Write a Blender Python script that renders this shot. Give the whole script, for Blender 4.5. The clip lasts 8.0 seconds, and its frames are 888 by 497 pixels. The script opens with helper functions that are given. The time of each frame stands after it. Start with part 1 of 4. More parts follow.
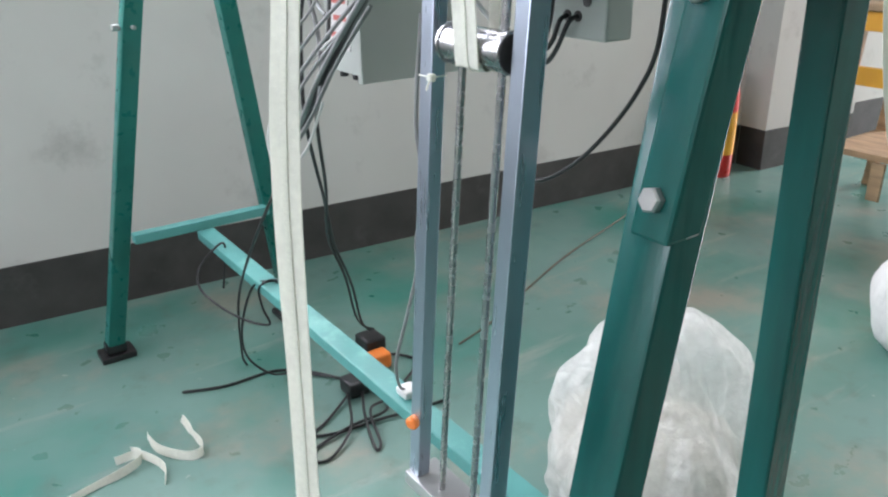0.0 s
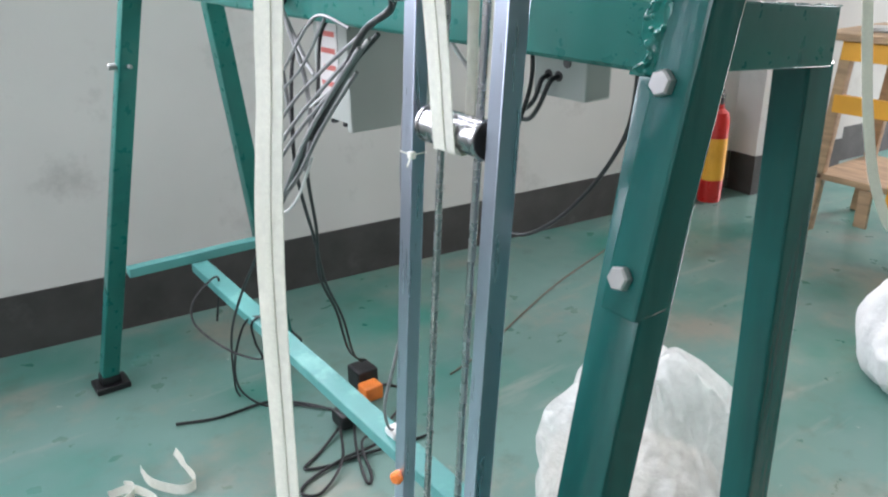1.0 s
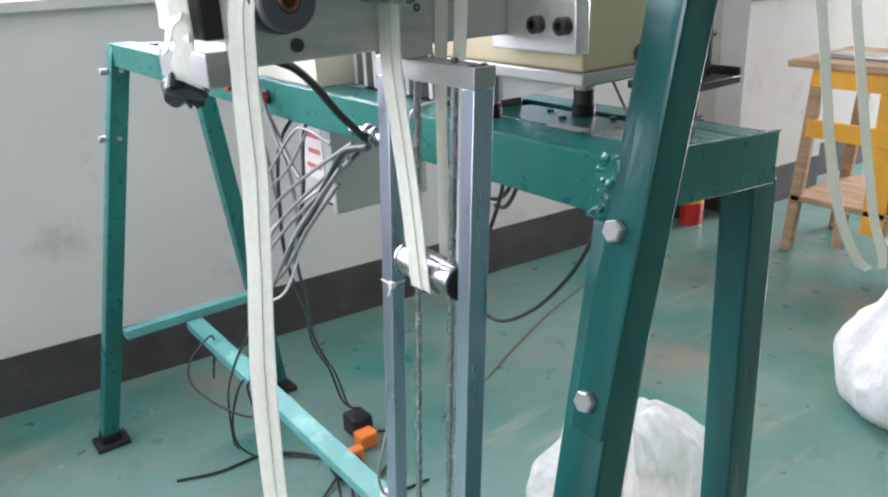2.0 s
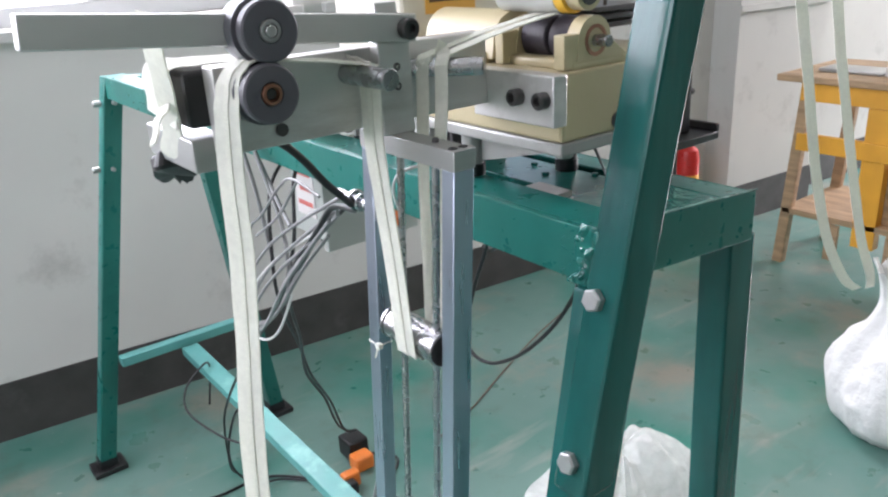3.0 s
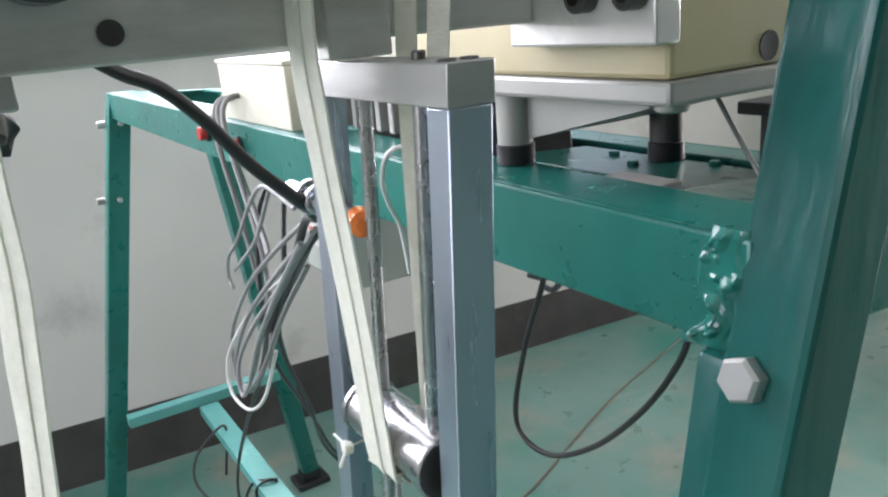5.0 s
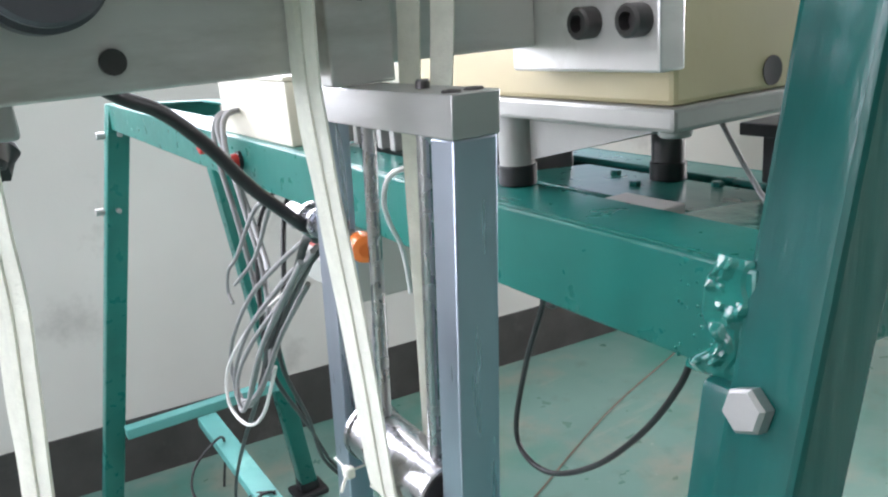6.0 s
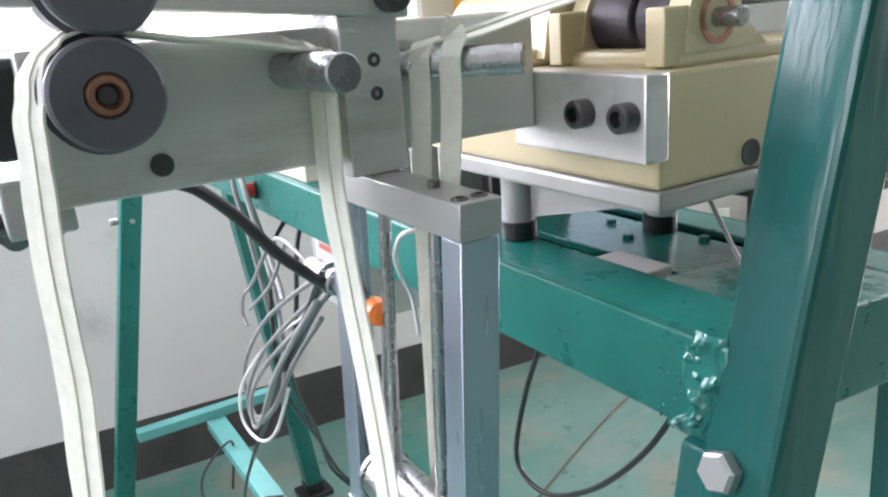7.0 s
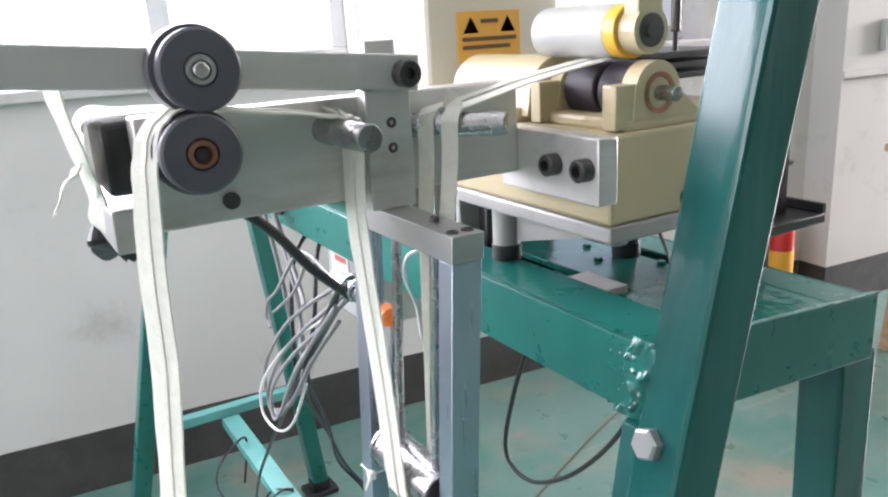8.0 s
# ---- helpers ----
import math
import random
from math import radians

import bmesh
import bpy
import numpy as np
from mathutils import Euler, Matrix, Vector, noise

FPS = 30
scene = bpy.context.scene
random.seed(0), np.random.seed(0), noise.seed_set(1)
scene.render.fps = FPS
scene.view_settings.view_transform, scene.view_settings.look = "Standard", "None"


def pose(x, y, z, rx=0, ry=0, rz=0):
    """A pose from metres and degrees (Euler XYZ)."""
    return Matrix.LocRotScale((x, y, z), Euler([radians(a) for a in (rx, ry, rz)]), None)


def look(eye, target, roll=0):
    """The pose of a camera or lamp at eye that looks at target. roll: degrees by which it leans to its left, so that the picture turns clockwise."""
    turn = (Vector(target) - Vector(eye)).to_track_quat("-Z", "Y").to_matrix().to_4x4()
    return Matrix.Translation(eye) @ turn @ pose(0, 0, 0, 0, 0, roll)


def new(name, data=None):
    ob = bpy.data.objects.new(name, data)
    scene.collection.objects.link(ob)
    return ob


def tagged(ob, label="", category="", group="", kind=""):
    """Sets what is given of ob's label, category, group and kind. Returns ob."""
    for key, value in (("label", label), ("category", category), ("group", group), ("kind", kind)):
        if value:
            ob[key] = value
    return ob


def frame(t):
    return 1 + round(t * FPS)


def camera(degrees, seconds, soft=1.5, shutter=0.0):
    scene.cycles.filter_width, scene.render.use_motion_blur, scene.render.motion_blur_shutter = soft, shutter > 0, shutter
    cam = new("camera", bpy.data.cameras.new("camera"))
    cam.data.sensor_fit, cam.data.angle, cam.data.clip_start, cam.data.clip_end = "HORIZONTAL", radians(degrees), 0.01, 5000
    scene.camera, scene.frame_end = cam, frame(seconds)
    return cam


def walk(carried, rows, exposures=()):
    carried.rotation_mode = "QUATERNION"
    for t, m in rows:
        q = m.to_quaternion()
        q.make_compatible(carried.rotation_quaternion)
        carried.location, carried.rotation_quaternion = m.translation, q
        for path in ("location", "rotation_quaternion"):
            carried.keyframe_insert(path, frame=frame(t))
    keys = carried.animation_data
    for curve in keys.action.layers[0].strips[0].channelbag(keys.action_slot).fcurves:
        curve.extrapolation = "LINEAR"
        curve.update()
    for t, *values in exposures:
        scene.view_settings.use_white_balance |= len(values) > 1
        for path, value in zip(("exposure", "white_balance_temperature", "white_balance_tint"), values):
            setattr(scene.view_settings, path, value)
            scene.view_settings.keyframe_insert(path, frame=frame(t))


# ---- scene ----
cam = camera(59.8, 8.0, soft=2.2)
PATH = [
    (0, (-0.397, -0.318, 0.873), (0.665, 1.188, 0.096), -0.9),
    (0.5, (-0.401, -0.328, 0.862), (0.658, 1.184, 0.093), -1.2),
    (1, (-0.39, -0.33, 0.919), (0.687, 1.182, 0.174), -0.8),
    (1.5, (-0.387, -0.34, 0.973), (0.698, 1.174, 0.244), -2.0),
    (3, (-0.375, -0.352, 1.066), (0.732, 1.15, 0.345), -3.4),
    (3.5, (-0.326, -0.342, 1.031), (0.689, 1.229, 0.323), -4.5),
    (4, (-0.268, -0.254, 0.987), (0.726, 1.347, 0.317), -4.3),
    (4.5, (-0.234, -0.193, 0.964), (0.736, 1.442, 0.341), -5.0),
    (5, (-0.214, -0.177, 0.964), (0.771, 1.462, 0.377), -5.0),
    (6.5, (-0.213, -0.173, 0.987), (0.778, 1.468, 0.418), -4.8),
    (7, (-0.224, -0.193, 1.011), (0.757, 1.448, 0.425), -4.5),
    (7.5, (-0.238, -0.223, 1.022), (0.734, 1.422, 0.43), -4.3),
    (8, (-0.264, -0.271, 1.042), (0.705, 1.387, 0.484), -3.2),
]
walk(cam, [(t, look(eye, target, roll)) for t, eye, target, roll in PATH],
     exposures=[(0, 0.34, 6250, 18), (1.5, 0.42, 6200, 20), (3, 0.43, 6250, 22), (5, 0.43, 6350, 19), (6.5, 0.80, 6250, 21), (8, 0.78, 6350, 24)])

# ---------------------------------------------------------------- light
world = bpy.data.worlds.new("sky")
scene.world = world
world.use_nodes = True
wn = world.node_tree
sky = wn.nodes.new("ShaderNodeTexSky")
sky.sky_type = "NISHITA"
sky.sun_disc = False
sky.sun_elevation, sky.sun_rotation = radians(50), radians(20)
wn.links.new(sky.outputs[0], wn.nodes["Background"].inputs[0])
wn.nodes["Background"].inputs[1].default_value = 0.15


WALL = 1.585
WALL_TURN = Matrix.Translation((0, WALL, 0)) @ Matrix.Rotation(radians(-5.25), 4, "Z") @ Matrix.Translation((0, -WALL, 0))


def area_lamp(name, eye, target, sx, sy, power, colour):
    data = bpy.data.lights.new(name, "AREA")
    data.shape, data.size, data.size_y, data.energy, data.color = "RECTANGLE", sx, sy, power, colour
    ob = new(name, data)
    ob.matrix_world = look(eye, target)
    return ob


sun = bpy.data.lights.new("sun", "SUN")
sun.energy, sun.angle, sun.color = 1.2, radians(12), (1.0, 0.96, 0.9)
new("sun", sun).matrix_world = look((1.5, 6, 7), (0, 0, 0))
area_lamp("window_light_north", WALL_TURN @ Vector((-0.8, 1.72, 1.55)), WALL_TURN @ Vector((-0.8, -3, 1.2)), 2.9, 1.15, 95, (0.96, 0.98, 1.0))
# unseen window assumed on this side, from the lit left-hand faces
area_lamp("window_light_west", (-3.05, 0.35, 1.65), (2.0, 0.3, 0.8), 1.7, 1.4, 34, (0.96, 0.98, 1.0))
# fill with no visible source, added to brighten the floor on the right
area_lamp("window_light_east", (6.6, -0.15, 1.65), (0.0, 0.2, 0.3), 1.6, 1.4, 310, (1.0, 0.98, 0.95))


# ---------------------------------------------------------------- materials
def mat(name, colour, rough=0.5, metal=0.0, var=0.12, scale=8.0, bump=0.1, bump_scale=60.0, stretch=(1, 1, 1), spec=0.5, coat=0.0,
        stain=None, stain_scale=3.0, stain_lo=0.55, stain_hi=0.7, rough_var=0.1, bump_dist=0.002, island=0.0):
    m = bpy.data.materials.new(name)
    m.use_nodes = True
    nt = m.node_tree
    b = nt.nodes["Principled BSDF"]
    b.inputs["Roughness"].default_value = rough
    b.inputs["Metallic"].default_value = metal
    b.inputs["Specular IOR Level"].default_value = spec
    b.inputs["Coat Weight"].default_value = coat
    tc = nt.nodes.new("ShaderNodeTexCoord")
    mp = nt.nodes.new("ShaderNodeMapping")
    mp.inputs["Scale"].default_value = stretch
    nt.links.new(tc.outputs["Object"], mp.inputs["Vector"])

    def noise_node(s, detail):
        n = nt.nodes.new("ShaderNodeTexNoise")
        n.inputs["Scale"].default_value, n.inputs["Detail"].default_value = s, detail
        nt.links.new(mp.outputs[0], n.inputs["Vector"])
        return n

    n1, n2 = noise_node(scale, 5), noise_node(bump_scale, 4)
    ramp = nt.nodes.new("ShaderNodeValToRGB")
    ramp.color_ramp.elements[0].position, ramp.color_ramp.elements[1].position = 0.3, 0.7
    ramp.color_ramp.elements[0].color = (*[c * (1 - var) for c in colour], 1)
    ramp.color_ramp.elements[1].color = (*[min(1, c * (1 + var)) for c in colour], 1)
    nt.links.new(n1.outputs["Fac"], ramp.inputs["Fac"])
    out = ramp.outputs[0]
    if stain:
        n3 = noise_node(stain_scale, 8)
        n3.inputs["Roughness"].default_value = 0.65
        r2 = nt.nodes.new("ShaderNodeMapRange")
        r2.inputs["From Min"].default_value, r2.inputs["From Max"].default_value = stain_lo, stain_hi
        nt.links.new(n3.outputs["Fac"], r2.inputs["Value"])
        mix = nt.nodes.new("ShaderNodeMix")
        mix.data_type = "RGBA"
        nt.links.new(r2.outputs[0], mix.inputs["Factor"])
        nt.links.new(out, mix.inputs["A"])
        mix.inputs["B"].default_value = (*stain, 1)
        out = mix.outputs["Result"]
    nt.links.new(out, b.inputs["Base Color"])
    rr = nt.nodes.new("ShaderNodeMapRange")
    rr.inputs["To Min"].default_value, rr.inputs["To Max"].default_value = max(0.02, rough - rough_var), min(1, rough + rough_var)
    nt.links.new(n2.outputs["Fac"], rr.inputs["Value"])
    nt.links.new(rr.outputs[0], b.inputs["Roughness"])
    bp = nt.nodes.new("ShaderNodeBump")
    bp.inputs["Strength"].default_value, bp.inputs["Distance"].default_value = bump, bump_dist
    nt.links.new(n2.outputs["Fac"], bp.inputs["Height"])
    nt.links.new(bp.outputs[0], b.inputs["Normal"])
    return m


M = {}
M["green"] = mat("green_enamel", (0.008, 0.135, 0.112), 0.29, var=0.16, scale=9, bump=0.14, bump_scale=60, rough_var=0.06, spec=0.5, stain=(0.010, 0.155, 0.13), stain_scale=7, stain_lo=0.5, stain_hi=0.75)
# brush-streaked copy of the enamel, darkened to carry shade on near legs and upright
M["green_streaked_shaded"] = mat("green_enamel_brushed_shaded", (0.005, 0.082, 0.072), 0.21, rough_var=0.06, var=0.25, scale=30, bump=0.4, bump_scale=70, stretch=(1, 1, 0.12), spec=0.5)
# lit copy of the enamel: window glare on stretcher and cross bars as colour
M["green_lit"] = mat("green_enamel_lit", (0.085, 0.29, 0.27), 0.4, var=0.15, scale=9, bump=0.2, stain=(0.16, 0.42, 0.38), stain_scale=12)
M["green_lumpy"] = mat("green_enamel_runs", (0.008, 0.12, 0.1), 0.14, var=0.25, scale=20, bump=0.28, bump_scale=55, stain=(0.03, 0.2, 0.17), stain_scale=30, bump_dist=0.004)
M["weld"] = mat("weld_bead", (0.010, 0.13, 0.108), 0.1, var=0.3, scale=60, bump=0.3, bump_scale=160, rough_var=0.05)
# worn edge paint, its pale tones also standing for sparkling highlights
M["chipped"] = mat("chipped_paint_glints", (0.16, 0.3, 0.27), 0.15, var=0.4, scale=50, bump=0.3, bump_scale=150, stain=(0.4, 0.48, 0.45), stain_scale=70)
M["wall"] = mat("wall_plaster", (0.56, 0.55, 0.52), 0.85, var=0.05, scale=2.5, bump=0.15, bump_scale=120, stain=(0.34, 0.33, 0.31), stain_scale=4.5, stain_lo=0.57, stain_hi=0.8, spec=0.2)
M["wall_dark"] = mat("skirting_paint", (0.046, 0.043, 0.04), 0.55, var=0.3, scale=12, bump=0.2, stain=(0.09, 0.085, 0.08), stain_scale=9, stain_lo=0.58, stain_hi=0.8)
M["ceiling"] = mat("ceiling_paint", (0.7, 0.7, 0.68), 0.9, var=0.05)
M["steel"] = mat("brushed_steel", (0.44, 0.44, 0.43), 0.36, metal=0.7, var=0.12, scale=40, bump=0.12, bump_scale=200, stretch=(0.2, 0.2, 1))
M["steel_post"] = mat("drawn_steel", (0.43, 0.48, 0.57), 0.3, metal=0.9, var=0.05, scale=40, bump=0.03, bump_scale=150, stretch=(1, 1, 0.06), stain=(0.30, 0.34, 0.43), stain_scale=8, stain_lo=0.6, stain_hi=0.85)
M["steel_plate"] = mat("ground_steel_plate", (0.66, 0.65, 0.63), 0.4, metal=0.55, var=0.1, scale=18, bump=0.1, bump_scale=160, stretch=(0.25, 1, 1), stain=(0.36, 0.34, 0.31), stain_scale=9)
M["chrome"] = mat("polished_steel", (0.42, 0.42, 0.43), 0.27, metal=1.0, var=0.1, scale=30, bump=0.05, bump_scale=120, stain=(0.37, 0.365, 0.36), stain_scale=25)
M["dark_steel"] = mat("dark_steel", (0.09, 0.085, 0.085), 0.38, metal=0.7, var=0.2, scale=30, bump=0.1)
M["black"] = mat("black_plastic", (0.012, 0.012, 0.013), 0.4, var=0.3, scale=20, bump=0.1)
M["rubber"] = mat("dark_rubber", (0.028, 0.022, 0.03), 0.55, var=0.25, scale=60, bump=0.2, bump_scale=220)
M["roller_face"] = mat("roller_polymer", (0.088, 0.085, 0.098), 0.42, var=0.12, scale=25, bump=0.1, bump_scale=120, stain=(0.07, 0.065, 0.085), stain_scale=40)
M["filling"] = mat("tape_waste", (0.56, 0.53, 0.45), 0.8, var=0.15, scale=30, bump=0.6, bump_scale=60, bump_dist=0.01)
M["copper"] = mat("bronze_bush", (0.35, 0.17, 0.11), 0.35, metal=0.7, var=0.2, scale=60)
M["cream"] = mat("cream_enamel", (0.49, 0.42, 0.255), 0.38, var=0.06, scale=8, bump=0.12, bump_scale=80, stain=(0.44, 0.37, 0.22), stain_scale=14, stain_lo=0.62, stain_hi=0.8)
M["cabinet"] = mat("ivory_sheet", (0.6, 0.57, 0.47), 0.42, var=0.05, bump=0.06)
M["base_grey"] = mat("cast_base_grey", (0.36, 0.36, 0.34), 0.42, metal=0.35, var=0.1, scale=22, bump=0.12)
M["box_grey"] = mat("grey_box_enamel", (0.36, 0.38, 0.35), 0.45, var=0.06, bump=0.08)
M["tape"] = mat("white_zip_tape", (0.84, 0.84, 0.76), 0.75, var=0.05, scale=200, bump=0.35, bump_scale=900, spec=0.25)
M["tape_chain"] = mat("white_zip_coil", (0.86, 0.86, 0.77), 0.5, var=0.05, scale=300, bump=0.25, bump_scale=700, stretch=(1, 1, 2.5))


def thin(m, share):
    """Lets light through a thin cloth."""
    nt = m.node_tree
    b = nt.nodes["Principled BSDF"]
    tl = nt.nodes.new("ShaderNodeBsdfTranslucent")
    nt.links.new(b.inputs["Base Color"].links[0].from_socket, tl.inputs["Color"])
    nt.links.new(b.inputs["Normal"].links[0].from_socket, tl.inputs["Normal"])
    mx = nt.nodes.new("ShaderNodeMixShader")
    mx.inputs[0].default_value = share
    nt.links.new(b.outputs[0], mx.inputs[1])
    nt.links.new(tl.outputs[0], mx.inputs[2])
    nt.links.new(mx.outputs[0], nt.nodes["Material Output"].inputs["Surface"])


for name in ("tape", "tape_chain"):
    thin(M[name], 0.3)
M["cable_grey"] = mat("grey_cable", (0.22, 0.22, 0.22), 0.45, var=0.15, scale=40, bump=0.05)
M["cable_white"] = mat("white_cable", (0.6, 0.6, 0.58), 0.4, var=0.1, scale=40, bump=0.05)
M["cable_brown"] = mat("brown_cord", (0.12, 0.085, 0.06), 0.6, var=0.2, scale=40, bump=0.1)
M["orange"] = mat("orange_plastic", (0.75, 0.2, 0.03), 0.4, var=0.1, scale=30, bump=0.05)
M["amber"] = mat("amber_lens", (0.85, 0.22, 0.04), 0.25, var=0.1, scale=40, bump=0.05)
M["red"] = mat("red_enamel", (0.5, 0.02, 0.015), 0.3, var=0.12, scale=12, bump=0.05)
M["yellow"] = mat("yellow_enamel", (0.75, 0.36, 0.03), 0.45, var=0.12, scale=8, bump=0.1, stain=(0.45, 0.2, 0.03), stain_scale=9, stain_lo=0.6, stain_hi=0.8)
M["wood"] = mat("worn_wood", (0.38, 0.25, 0.14), 0.6, var=0.3, scale=9, bump=0.2, stretch=(6, 1, 6))
M["yellow_roll"] = mat("amber_polyurethane", (0.72, 0.42, 0.04), 0.3, var=0.12, scale=40)
M["sticker"] = mat("warning_sticker", (0.72, 0.38, 0.06), 0.5, var=0.05)
M["drum_grey"] = mat("drum_grey", (0.42, 0.43, 0.40), 0.4, var=0.1, scale=30)
M["print_dark"] = mat("print_dark", (0.12, 0.06, 0.02), 0.6)
M["paper"] = mat("paper_label", (0.6, 0.57, 0.55), 0.7, var=0.05)
M["print_red"] = mat("print_red", (0.5, 0.12, 0.1), 0.7)
M["sack"] = mat("white_woven_sack", (0.72, 0.72, 0.70), 0.6, var=0.06, scale=14, bump=0.6, bump_scale=40, bump_dist=0.01)
M["frame_white"] = mat("window_frame_paint", (0.62, 0.63, 0.63), 0.5, var=0.06)
M["sill"] = mat("sill_stone", (0.52, 0.51, 0.49), 0.5, var=0.08, stain=(0.35, 0.34, 0.32), stain_scale=8)


def floor_material():
    m = mat("floor_paint", (0.125, 0.225, 0.195), 0.32, var=0.12, scale=1.7, bump=0.05, bump_scale=14, stain=(0.25, 0.235, 0.19), stain_scale=2.0,
            stain_lo=0.5, stain_hi=0.66, rough_var=0.14)
    nt = m.node_tree
    b = nt.nodes["Principled BSDF"]
    old = b.inputs["Base Color"].links[0].from_socket
    n = nt.nodes.new("ShaderNodeTexNoise")
    n.inputs["Scale"].default_value, n.inputs["Detail"].default_value, n.inputs["Roughness"].default_value = 2.6, 4, 0.5
    tc = nt.nodes.new("ShaderNodeTexCoord")
    nt.links.new(tc.outputs["Object"], n.inputs["Vector"])
    r = nt.nodes.new("ShaderNodeMapRange")
    r.inputs["From Min"].default_value, r.inputs["From Max"].default_value = 0.47, 0.66
    nt.links.new(n.outputs["Fac"], r.inputs["Value"])
    mix = nt.nodes.new("ShaderNodeMix")
    mix.data_type = "RGBA"
    nt.links.new(r.outputs[0], mix.inputs["Factor"])
    nt.links.new(old, mix.inputs["A"])
    mix.inputs["B"].default_value = (0.032, 0.175, 0.14, 1)
    out = mix.outputs["Result"]
    # pale chips, dark grit and long scuffs
    for scale, stretch, lo, hi, colour, share in ((38, (1, 1, 1), 0.68, 0.74, (0.34, 0.36, 0.31), 0.8), (55, (1, 1, 1), 0.69, 0.76, (0.05, 0.075, 0.065), 0.8),
                                                  (7, (0.35, 2.2, 1), 0.6, 0.72, (0.27, 0.29, 0.25), 0.55), (11, (1, 1, 1), 0.56, 0.7, (0.09, 0.13, 0.11), 0.5)):
        mp = nt.nodes.new("ShaderNodeMapping")
        mp.inputs["Scale"].default_value = stretch
        mp.inputs["Location"].default_value = (scale, scale * 0.3, 0)
        nt.links.new(tc.outputs["Object"], mp.inputs["Vector"])
        k = nt.nodes.new("ShaderNodeTexNoise")
        k.inputs["Scale"].default_value, k.inputs["Detail"].default_value, k.inputs["Roughness"].default_value = scale, 6, 0.62
        nt.links.new(mp.outputs[0], k.inputs["Vector"])
        q = nt.nodes.new("ShaderNodeMapRange")
        q.inputs["From Min"].default_value, q.inputs["From Max"].default_value, q.inputs["To Max"].default_value = lo, hi, share
        nt.links.new(k.outputs["Fac"], q.inputs["Value"])
        mx = nt.nodes.new("ShaderNodeMix")
        mx.data_type = "RGBA"
        nt.links.new(q.outputs[0], mx.inputs["Factor"])
        nt.links.new(out, mx.inputs["A"])
        mx.inputs["B"].default_value = (*colour, 1)
        out = mx.outputs["Result"]
    nt.links.new(out, b.inputs["Base Color"])
    return m


M["floor"] = floor_material()


def film_material(name, colour, clear, rough):
    m = bpy.data.materials.new(name)
    m.use_nodes = True
    nt = m.node_tree
    b = nt.nodes["Principled BSDF"]
    b.inputs["Base Color"].default_value = (*colour, 1)
    b.inputs["Roughness"].default_value = rough
    tl = nt.nodes.new("ShaderNodeBsdfTranslucent")
    tl.inputs["Color"].default_value = (*colour, 1)
    tr = nt.nodes.new("ShaderNodeBsdfTransparent")
    m1, m2 = nt.nodes.new("ShaderNodeMixShader"), nt.nodes.new("ShaderNodeMixShader")
    m1.inputs[0].default_value = 0.5
    nt.links.new(b.outputs[0], m1.inputs[1])
    nt.links.new(tl.outputs[0], m1.inputs[2])
    n = nt.nodes.new("ShaderNodeTexNoise")
    n.inputs["Scale"].default_value, n.inputs["Detail"].default_value = 14, 5
    r = nt.nodes.new("ShaderNodeMapRange")
    r.inputs["To Min"].default_value, r.inputs["To Max"].default_value = clear * 0.5, min(1, clear * 1.5)
    nt.links.new(n.outputs["Fac"], r.inputs["Value"])
    nt.links.new(r.outputs[0], m2.inputs[0])
    nt.links.new(m1.outputs[0], m2.inputs[1])
    nt.links.new(tr.outputs[0], m2.inputs[2])
    nt.links.new(m2.outputs[0], nt.nodes["Material Output"].inputs["Surface"])
    bp = nt.nodes.new("ShaderNodeBump")
    bp.inputs["Strength"].default_value, bp.inputs["Distance"].default_value = 0.8, 0.02
    n2 = nt.nodes.new("ShaderNodeTexNoise")
    n2.inputs["Scale"].default_value, n2.inputs["Detail"].default_value = 22, 8
    nt.links.new(n2.outputs["Fac"], bp.inputs["Height"])
    nt.links.new(bp.outputs[0], b.inputs["Normal"])
    return m


M["film"] = film_material("clear_plastic_film", (0.86, 0.87, 0.85), 0.4, 0.2)
M["glass"] = film_material("window_glass", (0.8, 0.85, 0.85), 0.9, 0.05)


# ---------------------------------------------------------------- mesh helpers
def thing(name, place, label, category, group="", kind=""):
    ob = new(name)
    ob.empty_display_size = 0.02
    ob.location = place
    return tagged(ob, label, category, group, kind)


def part(name, bm, material, parent=None, label="", smooth=True, angle=22):
    me = bpy.data.meshes.new(name)
    bmesh.ops.recalc_face_normals(bm, faces=bm.faces)
    if smooth:
        for f in bm.faces:
            f.smooth = True
        for e in bm.edges:
            if len(e.link_faces) == 2 and e.calc_face_angle(0) > radians(angle):
                e.smooth = False
    bm.to_mesh(me)
    bm.free()
    me.materials.append(M[material])
    ob = new(name, me)
    if parent is not None:
        ob.parent = parent
        at = Vector((0, 0, 0))
        p = parent
        while p is not None:
            at += p.location
            p = p.parent
        me.transform(Matrix.Translation(-at))
    if label:
        ob["label"] = label
    return ob


def solo(name, bm, material, label, category, group="", kind="", smooth=True):
    return tagged(part(name, bm, material, None, "", smooth), label, category, group, kind)


def B():
    return bmesh.new()


